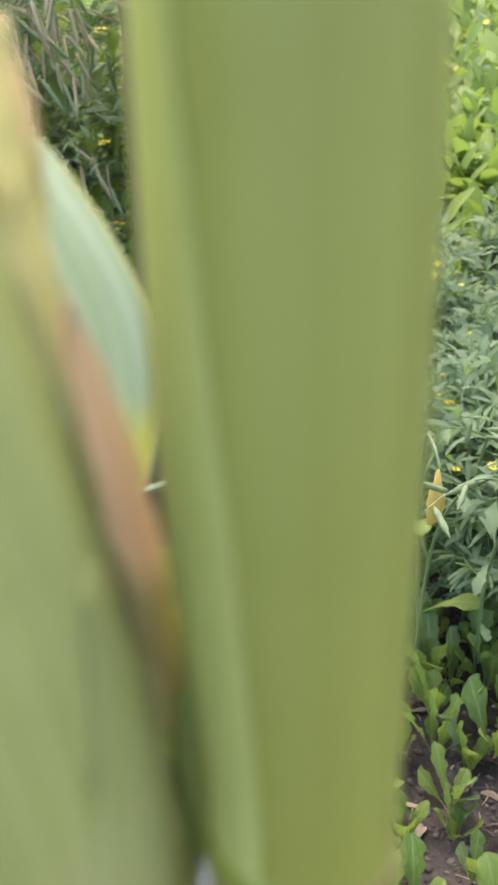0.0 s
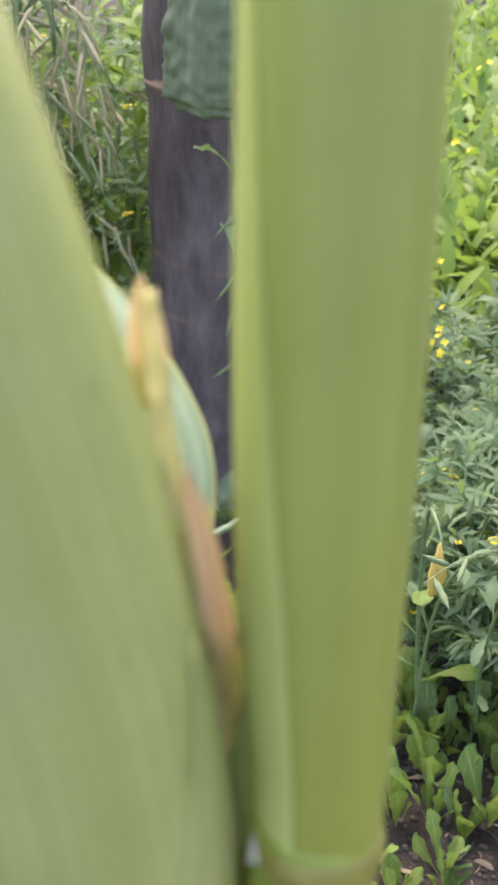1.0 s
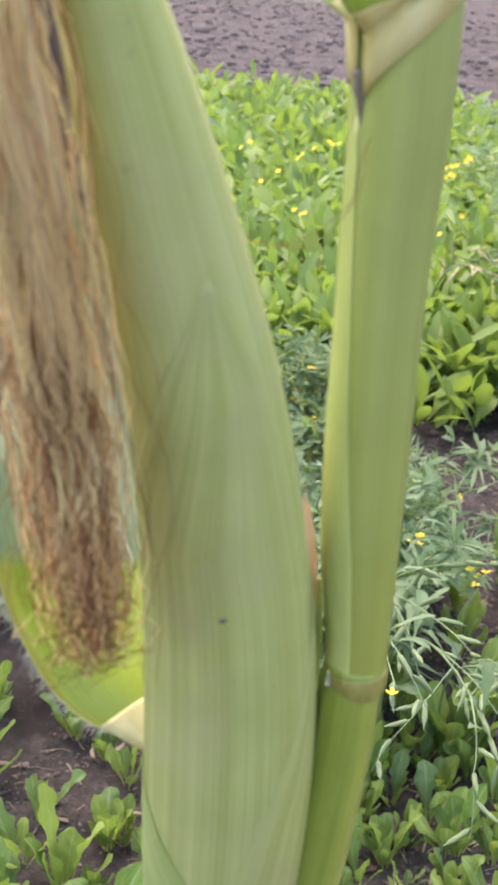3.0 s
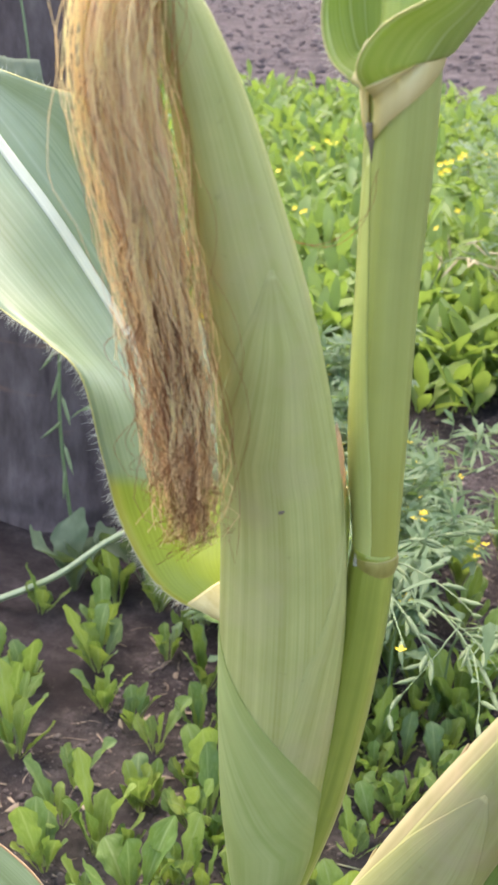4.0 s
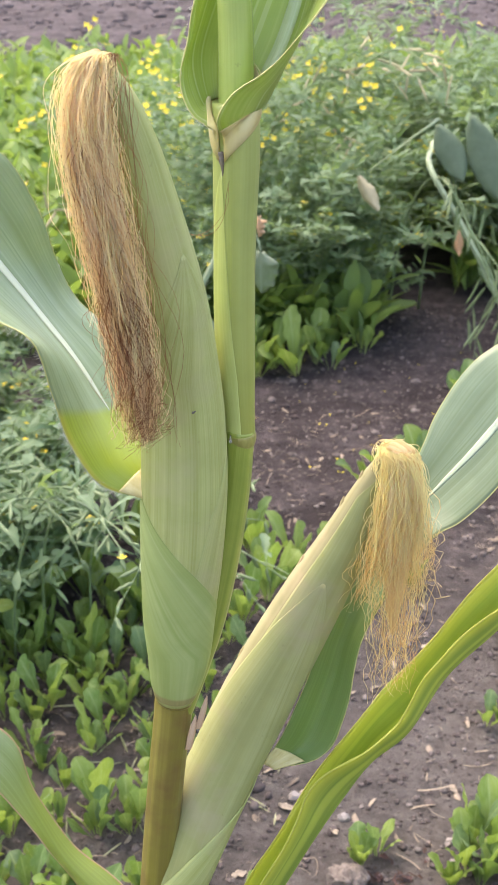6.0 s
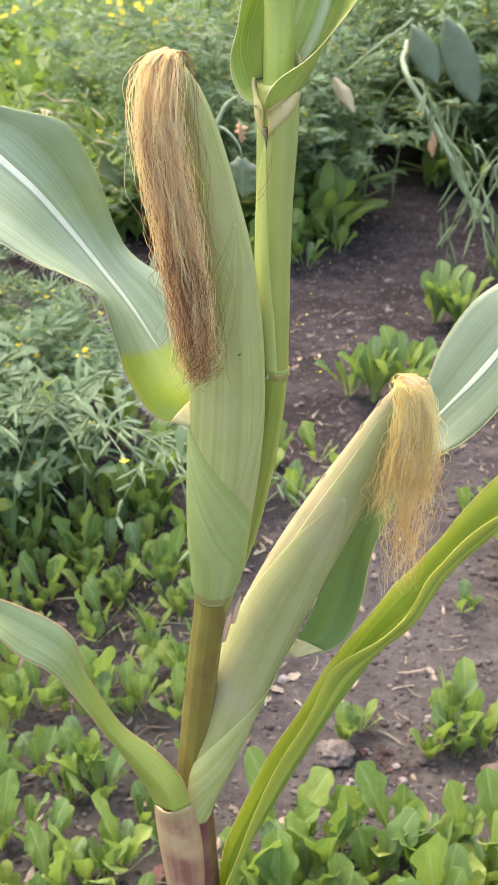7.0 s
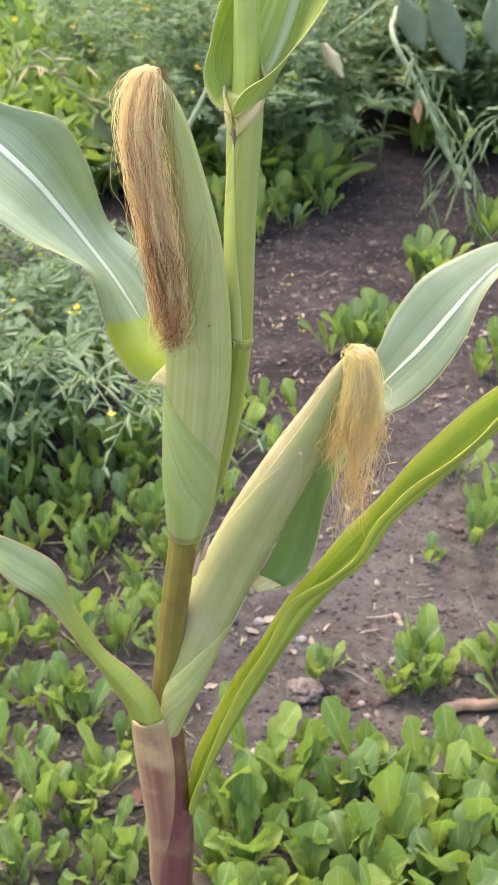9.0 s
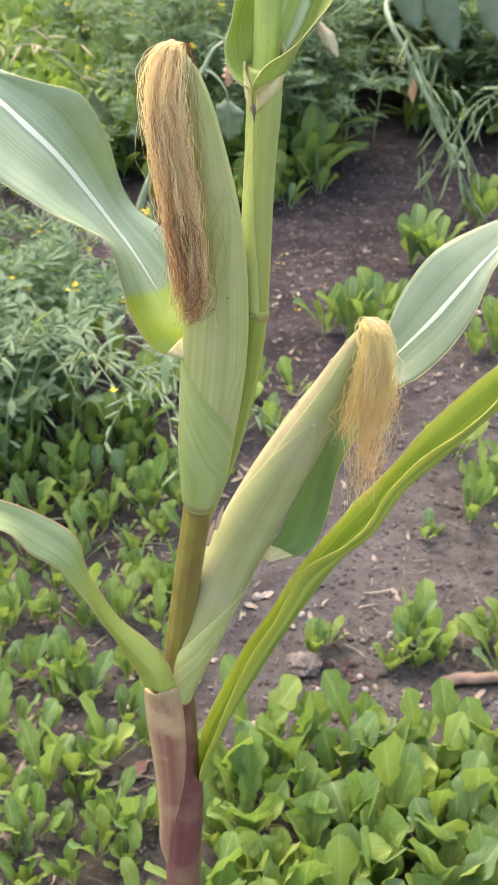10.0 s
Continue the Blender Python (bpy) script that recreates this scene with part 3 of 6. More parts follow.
SHEATH4 = [
    (-0.0642, -0.0060, 0.5632, 0.0136),
    (-0.0625, -0.0040, 0.5346, 0.0151),
    (-0.0601, -0.0010, 0.4938, 0.0150),
    (-0.0586, 0.0020, 0.4443, 0.0136),
    (-0.0607, 0.0040, 0.3999, 0.0106),
    (-0.0629, 0.0050, 0.3694, 0.0088),
]
EAR1 = [
    (-0.0353, 0.0040, 0.7309, 0.0100),
    (-0.0339, 0.0030, 0.7435, 0.0131),
    (-0.0312, 0.0010, 0.7634, 0.0160),
    (-0.0297, -0.0010, 0.7871, 0.0180),
    (-0.0256, -0.0050, 0.8292, 0.0201),
    (-0.0227, -0.0080, 0.8651, 0.0206),
    (-0.0210, -0.0120, 0.8996, 0.0196),
    (-0.0206, -0.0180, 0.9333, 0.0180),
    (-0.0218, -0.0250, 0.9655, 0.0162),
    (-0.0249, -0.0320, 0.9951, 0.0140),
    (-0.0285, -0.0410, 1.0284, 0.0107),
    (-0.0326, -0.0470, 1.0510, 0.0077),
    (-0.0371, -0.0500, 1.0637, 0.0051),
    (-0.0387, -0.0510, 1.0681, 0.0027),
]
EAR2 = [
    (-0.0515, 0.0020, 0.5452, 0.0080),
    (-0.0461, 0.0040, 0.5711, 0.0114),
    (-0.0393, 0.0080, 0.5974, 0.0152),
    (-0.0244, 0.0220, 0.6433, 0.0192),
    (-0.0078, 0.0320, 0.6828, 0.0202),
    (0.0135, 0.0360, 0.7306, 0.0195),
    (0.0362, 0.0360, 0.7787, 0.0167),
    (0.0535, 0.0330, 0.8164, 0.0128),
    (0.0650, 0.0280, 0.8466, 0.0087),
    (0.0708, 0.0250, 0.8623, 0.0056),
    (0.0734, 0.0240, 0.8689, 0.0026),
]
LEAF1 = [  # base
    ((-0.0380, -0.0020, 0.8691), (-0.0389, -0.0120, 0.8679), (-0.0414, -0.0160, 0.8617)),
    ((-0.0382, 0.0140, 0.8746), (-0.0488, -0.0080, 0.8774), (-0.0605, -0.0220, 0.8716)),
    ((-0.0386, 0.0320, 0.8864), (-0.0564, 0.0060, 0.8882), (-0.0727, -0.0260, 0.8938)),
    ((-0.0462, 0.0460, 0.9039), (-0.0658, 0.0120, 0.9008), (-0.0767, -0.0280, 0.9197)),
    ((-0.0627, 0.0500, 0.9185), (-0.0776, 0.0140, 0.9201), (-0.0832, -0.0280, 0.9443)),
    ((-0.0809, 0.0480, 0.9358), (-0.0908, 0.0140, 0.9394), (-0.0992, -0.0260, 0.9527)),
    ((-0.0900, 0.0400, 0.9609), (-0.1061, 0.0140, 0.9611), (-0.1178, -0.0220, 0.9583)),
]
LEAF1 += [  # towards the tip
    ((-0.0937, 0.0300, 0.9885), (-0.1224, 0.0140, 0.9822), (-0.1352, -0.0180, 0.9672)),
    ((-0.1063, 0.0220, 1.0164), (-0.1413, 0.0180, 0.9987), (-0.1530, -0.0120, 0.9763)),
    ((-0.1287, 0.0240, 1.0230), (-0.1613, 0.0260, 1.0126), (-0.1730, -0.0040, 0.9875)),
    ((-0.1581, 0.0320, 1.0254), (-0.1838, 0.0360, 1.0247), (-0.1961, 0.0080, 0.9985)),
    ((-0.1925, 0.0420, 1.0250), (-0.2114, 0.0480, 1.0303), (-0.2245, 0.0240, 1.0075)),
    ((-0.2332, 0.0550, 1.0192), (-0.2430, 0.0600, 1.0255), (-0.2561, 0.0440, 1.0102)),
    ((-0.2813, 0.0700, 1.0045), (-0.2856, 0.0720, 1.0056), (-0.2915, 0.0660, 1.0017)),
]
LEAF2 = [  # base
    ((-0.0000, -0.0120, 1.0272), (-0.0054, 0.0000, 1.0322), (0.0019, 0.0130, 1.0350), (0.0147, 0.0080, 1.0371), (0.0029, -0.0120, 1.0277)),
    ((-0.0124, -0.0020, 1.0390), (-0.0080, 0.0120, 1.0440), (0.0104, 0.0190, 1.0440), (0.0166, 0.0060, 1.0417), (-0.0001, -0.0140, 1.0402)),
    ((-0.0168, 0.0020, 1.0537), (-0.0109, 0.0160, 1.0596), (0.0169, 0.0250, 1.0533), (0.0204, 0.0090, 1.0484), (0.0079, -0.0140, 1.0516)),
    ((-0.0164, 0.0060, 1.0684), (-0.0084, 0.0220, 1.0739), (0.0220, 0.0320, 1.0629), (0.0240, 0.0140, 1.0552), (0.0187, -0.0090, 1.0591)),
]
LEAF2 += [  # towards the tip
    ((-0.0122, 0.0100, 1.0861), (-0.0012, 0.0280, 1.0914), (0.0269, 0.0400, 1.0771), (0.0321, 0.0220, 1.0692), (0.0290, -0.0020, 1.0662)),
    ((-0.0031, 0.0180, 1.1057), (0.0106, 0.0360, 1.1084), (0.0332, 0.0500, 1.1001), (0.0407, 0.0350, 1.0913), (0.0439, 0.0120, 1.0832)),
    ((0.0167, 0.0300, 1.1276), (0.0267, 0.0500, 1.1302), (0.0424, 0.0650, 1.1250), (0.0542, 0.0500, 1.1176), (0.0597, 0.0280, 1.1118)),
    ((0.0424, 0.0550, 1.1532), (0.0489, 0.0680, 1.1558), (0.0583, 0.0800, 1.1544), (0.0678, 0.0700, 1.1473), (0.0730, 0.0520, 1.1416)),
    ((0.0826, 0.0900, 1.1827), (0.0841, 0.0920, 1.1834), (0.0857, 0.0940, 1.1838), (0.0867, 0.0920, 1.1832), (0.0880, 0.0900, 1.1823)),
]
LEAFB = [  # base
    ((0.0081, 0.0320, 0.6676), (0.0110, 0.0340, 0.6641), (0.0146, 0.0320, 0.6633)),
    ((0.0190, 0.0340, 0.6862), (0.0306, 0.0400, 0.6773), (0.0434, 0.0320, 0.6766)),
    ((0.0320, 0.0420, 0.7177), (0.0434, 0.0460, 0.7091), (0.0551, 0.0360, 0.7086)),
    ((0.0446, 0.0500, 0.7533), (0.0531, 0.0520, 0.7452), (0.0612, 0.0440, 0.7438)),
    ((0.0596, 0.0600, 0.7866), (0.0680, 0.0580, 0.7813), (0.0766, 0.0480, 0.7764)),
    ((0.0767, 0.0720, 0.8181), (0.0844, 0.0660, 0.8105), (0.0965, 0.0500, 0.8084)),
]
LEAFB += [  # towards the tip
    ((0.0907, 0.0850, 0.8437), (0.1005, 0.0720, 0.8288), (0.1140, 0.0540, 0.8196)),
    ((0.0991, 0.0960, 0.8630), (0.1207, 0.0790, 0.8505), (0.1327, 0.0620, 0.8374)),
    ((0.1168, 0.1060, 0.8876), (0.1384, 0.0880, 0.8716), (0.1482, 0.0740, 0.8606)),
    ((0.1412, 0.1160, 0.9016), (0.1543, 0.1000, 0.8883), (0.1592, 0.0900, 0.8839)),
    ((0.1700, 0.1250, 0.9107), (0.1731, 0.1140, 0.9009), (0.1740, 0.1080, 0.8960)),
    ((0.2027, 0.1350, 0.9074), (0.2031, 0.1300, 0.9010), (0.2006, 0.1250, 0.8958)),
    ((0.2402, 0.1450, 0.8899), (0.2406, 0.1440, 0.8869), (0.2389, 0.1420, 0.8860)),
]
LEAF3 = [  # base
    ((-0.0405, 0.0100, 0.4779), (-0.0363, 0.0120, 0.4302), (-0.0367, -0.0060, 0.4679)),
    ((-0.0290, 0.0160, 0.5169), (-0.0226, 0.0160, 0.4854), (-0.0260, -0.0020, 0.5115)),
    ((-0.0039, 0.0220, 0.5823), (0.0064, 0.0220, 0.5534), (0.0005, 0.0040, 0.5829)),
    ((0.0172, 0.0280, 0.6214), (0.0366, 0.0280, 0.6147), (0.0262, 0.0100, 0.6404)),
    ((0.0364, 0.0340, 0.6571), (0.0545, 0.0320, 0.6467), (0.0447, 0.0140, 0.6777)),
    ((0.0637, 0.0420, 0.6992), (0.0693, 0.0400, 0.6672), (0.0723, 0.0200, 0.6979)),
]
LEAF3 += [  # towards the tip
    ((0.0833, 0.0480, 0.7227), (0.0899, 0.0440, 0.6878), (0.0864, 0.0260, 0.7064)),
    ((0.1004, 0.0540, 0.7420), (0.1098, 0.0500, 0.7224), (0.1026, 0.0320, 0.7396)),
    ((0.1234, 0.0600, 0.7741), (0.1338, 0.0560, 0.7483), (0.1285, 0.0400, 0.7649)),
    ((0.1682, 0.0720, 0.8211), (0.1721, 0.0680, 0.7870), (0.1691, 0.0520, 0.8087)),
    ((0.2041, 0.0820, 0.8459), (0.2102, 0.0800, 0.8157), (0.2060, 0.0640, 0.8359)),
    ((0.2428, 0.0920, 0.8542), (0.2476, 0.0900, 0.8354), (0.2437, 0.0780, 0.8484)),
    ((0.2925, 0.1000, 0.8442), (0.2942, 0.1000, 0.8398), (0.2921, 0.0960, 0.8428)),
]
LEAF4 = [  # base
    ((-0.0507, -0.0160, 0.5731), (-0.0613, -0.0260, 0.5770), (-0.0764, -0.0120, 0.5671)),
    ((-0.0566, -0.0120, 0.5921), (-0.0668, -0.0240, 0.5919), (-0.0824, -0.0140, 0.5861)),
    ((-0.0724, -0.0120, 0.6150), (-0.0802, -0.0220, 0.6104), (-0.0912, -0.0180, 0.6090)),
    ((-0.0953, -0.0140, 0.6407), (-0.0978, -0.0220, 0.6365), (-0.1033, -0.0200, 0.6353)),
    ((-0.1119, -0.0160, 0.6772), (-0.1120, -0.0220, 0.6690), (-0.1148, -0.0260, 0.6631)),
]
LEAF4 += [  # towards the tip
    ((-0.1194, -0.0180, 0.7115), (-0.1244, -0.0240, 0.7006), (-0.1300, -0.0320, 0.6938)),
    ((-0.1421, -0.0200, 0.7309), (-0.1460, -0.0260, 0.7203), (-0.1501, -0.0380, 0.7129)),
    ((-0.1705, -0.0220, 0.7442), (-0.1689, -0.0280, 0.7361), (-0.1663, -0.0420, 0.7332)),
    ((-0.2052, -0.0240, 0.7495), (-0.2027, -0.0300, 0.7415), (-0.1984, -0.0440, 0.7368)),
    ((-0.2459, -0.0260, 0.7389), (-0.2436, -0.0300, 0.7347), (-0.2397, -0.0400, 0.7327)),
    ((-0.2932, -0.0300, 0.7132), (-0.2930, -0.0310, 0.7120), (-0.2911, -0.0340, 0.7114)),
]

maize = thing("maize_plant", "green maize plant with two silky ears growing from bare soil", "maize plant")

low = list(STEM_LOW)[:5] + [(-0.0515, 0.004, 0.16, 0.0135), (-0.052, 0.004, 0.04, 0.015), (-0.052, 0.004, -0.03, 0.018)]
part("internode", tube("internode", STEM_TOP, M_STALK, 40, 28), maize)
part("internode", tube("internode", STEM_MID, M_STEM_MID, 40, 28), maize, "deep green curved internode")
part("internode", tube("internode", STEM_OLIVE, M_OLIVE, 40, 28, ridge=0.025), maize, "olive-brown ridged internode")
part("internode", tube("internode", low, M_PURPLE, 60, 28, ridge=0.02), maize, "dark reddish-purple lower stalk")
part("leaf_sheath", tube("leaf_sheath", SHEATH_TOP, M_SHEATH, 50, 36, ends=(True, True)), maize, "smooth pale green sheath round the stalk")
nd = SHEATH_TOP[-1]
part("node", tube("node", [(nd[0], nd[1], nd[2] + 0.0024, nd[3] * 1.035), (nd[0], nd[1], nd[2] + 0.0008, nd[3] * 1.075), (nd[0] - 0.0001, nd[1], nd[2] - 0.0010, nd[3] * 1.06), (nd[0] - 0.0003, nd[1], nd[2] - 0.0032, nd[3] * 0.99)], M_NODE, 14, 28), maize, "olive ring where the sheath ends")
part("node", tube("node", [(-0.0350, 0.0055, 0.7338, 0.0106), (-0.0355, 0.0060, 0.7313, 0.0109), (-0.0360, 0.0060, 0.7283, 0.0104)], M_OLIVE, 14, 28), maize)
shell("sheath_margin", SHEATH_TOP, M_MARGIN, maize, 0.19, 0.965, lambda s: 29 - 40 * min(1, s * 1.6), lambda s: 31 + 66 * min(1, s * 3.2) ** 0.8, 0.0001, 0.00025, label="lighter overlapping edge of the sheath")
drop = [(nd[0] - 0.0038, nd[1] - 0.0072, nd[2] + z, r) for z, r in ((0.0040, 0.0002), (0.0025, 0.0004), (0.0005, 0.0008), (-0.0004, 0.0004))]
kd = Mat("guttation_drop")
kd.b.inputs["Roughness"].default_value = 0.05
kd.b.inputs["Transmission Weight"].default_value = 0.8
kd.b.inputs["IOR"].default_value = 1.33
kd.b.inputs["Base Color"].default_value = (0.95, 0.97, 0.9, 1)
part("water_drop", tube("water_drop", drop, kd.m, 12, 12), maize, "clear drop hanging at the stalk node")

# this bract is an added filler; it stands in for shade between ear and stalk
part("bract", tube("bract", [(-0.0080, 0.0072, 0.908, 0.0006), (-0.0080, 0.0068, 0.900, 0.0016), (-0.0082, 0.0065, 0.888, 0.0020), (-0.0095, 0.0062, 0.860, 0.0022), (-0.0130, 0.0060, 0.820, 0.0020)], M_HUSK_SIDE, 30, 12), maize, "added greenish strip filling the shaded gap between ear and stalk")

# upper leaf, folded round the stalk; its collar is a chevron with the point in front
CX, CY, CZ = SHEATH_TOP[1][0], SHEATH_TOP[1][1], 1.0235


def ring(deg, up, grow=0.0):
    d = abs((deg + 27 + 180) % 360 - 180)
    a = math.radians(deg)
    r = 0.0112 + grow
    return (CX + r * math.sin(a), CY - r * math.cos(a), CZ + 0.030 * (d / 180) ** 0.8 + up)


LEAF2[0] = tuple(ring(a, 0.006, 0.0016) for a in (-34, -115, -200, -290, -380))
leaf2, grid2 = blade("leaf_blade", LEAF2, M_BLADE_G, maize, "fresh green leaf clasping the upper stalk", n=60, m=29, rib=False, edge=True, ripple=0.003, freq=5)
rib2 = grid2[:, 13:16]
part("midrib", build("midrib", *thicken(rib2[6:-3], 0.0012)[:2], M_RIB_G, thicken(rib2[6:-3], 0.0012)[2]), leaf2, "whitish midrib")
hairs("leaf_hairs", grid2[:40, 0], [(-1, -0.3, -0.4)] * 40, leaf2, 90, 0.003, 3)
cols2 = grid2.shape[1]
angles2 = np.linspace(-34, -380, cols2)
collar2 = [[ring(a, -0.0060, -0.0003) for a in angles2], [ring(a, 0.0, 0.0002) for a in angles2]]
for i in range(8):
    line = []
    for j in range(cols2):
        row = i / 7 * (1.5 + 1.7 * abs(2 * j / (cols2 - 1) - 1))
        q = int(row)
        line.append(grid2[q, j] * (1 - row + q) + grid2[q + 1, j] * (row - q))
    collar2.append(line)
collar2 = np.array(collar2)
part("leaf_collar", build("leaf_collar", *thicken(collar2, 0.0013)[:2], M_COLLAR, thicken(collar2, 0.0013)[2]), leaf2, "cream-coloured leaf collar")
part("collar_scar", tube("collar_scar", [(CX - 0.0051, CY - 0.0103, CZ + 0.0005, 0.0012), (CX - 0.0051, CY - 0.0098, CZ - 0.003, 0.0012), (CX - 0.0048, CY - 0.0090, CZ - 0.007, 0.0007), (CX - 0.0048, CY - 0.0086, CZ - 0.013, 0.0002)], M_SCAR, 18, 8, wob=0.4), maize, "dark withered spot")

# first ear with its husks and leaf
ear1 = part("ear", tube("ear", EAR1, M_HUSK, 90, 64, wob=0.002, squash=0.94), maize, "tall ear wrapped in pale green husk")
def steps(*pairs):
    """A function that runs straight from one (s, value) to the next."""
    xs, ys = zip(*pairs)
    return lambda v: float(np.interp(v, xs, ys))


shell("husk_leaf", EAR1, M_HUSK, ear1, 0.10, 0.68, steps((0, -80), (0.75, -66), (0.92, 5), (1, 50)), steps((0, 100), (0.7, 96), (0.9, 82), (1, 56)), 0.00018, 0.0002, n=70, m=30, label="outer husk leaf with a pointed tip", wavy=0.00006, squash=0.94)
shell("husk_leaf", EAR1, M_HUSK, ear1, 0.20, 0.50, steps((0, 5), (0.33, 28), (0.55, 46), (0.76, 78), (1, 112)), steps((0, 185), (0.6, 175), (1, 122)), 0.00030, 0.0002, wavy=0.00025, lift=0.0, seed=5.0, n=60, m=30, squash=0.94, label="pale husk leaf crossing the ear")
shell("leaf_sheath", EAR1, M_HUSK_SIDE, maize, 0.02, 0.385, lambda s: -195, steps((0, 168), (0.42, 165), (0.62, 92), (0.8, 12), (1, -70)), 0.00055, 0.0002, n=80, m=72, label="green sheath wrapping the base of the ear", wavy=0.00005, squash=0.94)
def dry_tip(tip, base, w, parent, mat, label, side=(0.75, 0.66, 0.0), seed=1.0):
    """Small withered husk point with a torn margin and a hollow, boat-like section."""
    tv, bv, sd_ = np.array(tip), np.array(base), np.array(side)
    out = np.array([side[1], -side[0], 0.0])
    n_, m_ = 26, 11
    g = np.zeros((n_, m_, 3))
    for i in range(n_):
        t = i / (n_ - 1)
        half = w * (0.75 + 0.5 * t - 1.25 * t ** 3) + 0.00015
        for j in range(m_):
            c = 2 * j / (m_ - 1) - 1
            torn = 1 + 0.30 * (abs(c) > 0.7) * t * noise.noise(Vector((t * 13, c * 2, seed)))
            g[i, j] = bv + (tv - bv) * (t + 0.10 * (t > 0.8) * noise.noise(Vector((c * 4, seed, 2)))) + sd_ * c * half * torn - out * half * 0.55 * c * c + out * 0.0006 * math.sin(3 * t)
    return part("husk_tip", build("husk_tip", *thicken(g, 0.0004)[:2], mat, thicken(g, 0.0004)[2]), parent, label)


dry_tip((-0.0179, 0.0028, 0.9500), (-0.0160, 0.0020, 0.9360), 0.0021, ear1, M_DRY, "dry orange husk tip")
dry_tip((-0.0080, -0.0018, 0.9330), (-0.0084, 0.0030, 0.8980), 0.0029, ear1, M_DRY, "dry orange husk tip", seed=4.0)
dry_tip((-0.0275, -0.0420, 1.0505), (-0.0268, -0.0400, 1.0390), 0.0014, ear1, M_DRY, "dry orange husk tip", seed=7.0)
flange = []
for z, ox, oy, ix, iy in ((0.895, -0.0100, 0.0046, -0.0075, 0.0023), (0.915, -0.0125, 0.0038, -0.0078, -0.0006), (0.935, -0.0155, 0.0030, -0.0088, -0.0051), (0.9490, -0.0180, 0.0028, -0.0160, 0.0012)):
    inner, outer = np.array([ix, iy, z]), np.array([ox, oy, z])
    flange.append((inner, (inner + outer) / 2 + np.array([0.0009, 0.0009, 0.0]), outer))
fl_ = sheet_grid(flange, 40, 9, 0.0012, 16.0, 2.0)
part("husk_margin", build("husk_margin", *thicken(fl_, 0.0004)[:2], M_HUSK_DRY, thicken(fl_, 0.0004)[2]), ear1, "husk leaf with a torn dry margin")
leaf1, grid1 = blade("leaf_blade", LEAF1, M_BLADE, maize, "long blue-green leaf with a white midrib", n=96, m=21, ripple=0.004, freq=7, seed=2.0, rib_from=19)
hairs("leaf_hairs", grid1[2:60, -1], [(-0.7, -0.4, -0.6)] * 58, leaf1, 420, 0.0042, 5)
hairs("leaf_hairs", grid1[30:90, 0], [(0.6, -0.2, 0.7)] * 60, leaf1, 160, 0.003, 6)
col1 = sheet_grid([LEAF1[0], [tuple(np.array(a) * 0.45 + np.array(b) * 0.55) for a, b in zip(LEAF1[0], LEAF1[1])]], 10, 9)
col1 = col1 + np.array([0, -0.0008, 0])
part("leaf_collar", build("leaf_collar", *thicken(col1, 0.0008)[:2], M_COLLAR, thicken(col1, 0.0008)[2]), leaf1, "cream-coloured collar")

SILK1 = [
    (-0.0385, -0.0508, 1.0672, 0.0010, 0.0014),
    (-0.0392, -0.0530, 1.0729, 0.0030, 0.0030),
    (-0.0410, -0.0572, 1.0709, 0.0072, 0.0060),
    (-0.0428, -0.0615, 1.0617, 0.0104, 0.0085),
    (-0.0436, -0.0630, 1.0477, 0.0116, 0.0095),
    (-0.0430, -0.0622, 1.0314, 0.0122, 0.0100),
    (-0.0408, -0.0585, 1.0098, 0.0126, 0.0100),
    (-0.0378, -0.0545, 0.9839, 0.0118, 0.0095),
    (-0.0346, -0.0525, 0.9556, 0.0106, 0.0085),
    (-0.0328, -0.0510, 0.9300, 0.0098, 0.0080),
    (-0.0318, -0.0500, 0.9090, 0.0066, 0.0060),
]
part("silk_core", tube("silk_core", [(x, y + 0.0015, z, max(0.0006, w * f)) for (x, y, z, w, d), f in zip(SILK1, (0.3, 0.35, 0.52, 0.70, 0.80, 0.82, 0.74, 0.58, 0.40, 0.22, 0.05))], M_SILK_CORE, 90, 40, ridge=0.05, wob=0.16, squash=0.72), ear1, "dense tan mass of silk")
strands("silk", M_SILK_BROWN, ear1, "tan-blond silk turning brown at the ends", SILK1, 420, 11, 0.00020, 1.0, 0.0032, short=0.45, frizz=1.5)
strands("silk", M_SILK_BROWN, ear1, "loose curling strands of tan silk", SILK1, 120, 12, 0.00018, 1.08, 0.0040, short=0.5, frizz=1.8)
strands("silk", M_SILK_BROWN, ear1, "tuft of paler silk hanging below", [(x + 0.0035, y - 0.003, z, w * 0.75, d) for x, y, z, w, d in SILK1[6:]], 90, 17, 0.00020, 1.0, 0.0032, short=0.6, frizz=0.7)
strands("silk", M_SILK_DARK, ear1, "few dark strands lying over the husk", [(x + 0.004 + 0.011 * min(1, i / 4), y - 0.001, z, w * 0.8, d * 0.4) for i, (x, y, z, w, d) in enumerate(SILK1)], 16, 13, 0.00015, 1.3, 0.0050, short=0.5)
strands("silk", M_SILK_DARK, ear1, "dark brown strands among the silk", [(x, y - 0.003, z, w * 1.05, d) for x, y, z, w, d in SILK1[4:]], 36, 15, 0.00013, 1.0, 0.0042, short=0.5, frizz=2.2)
strands("silk", M_SILK_DARK, ear1, "curled dark brown silk ends", [(x, y - 0.002, z - 0.002, w * 1.05, d) for x, y, z, w, d in SILK1[7:]], 80, 14, 0.00014, 1.1, 0.0046, short=0.5, frizz=2.4)
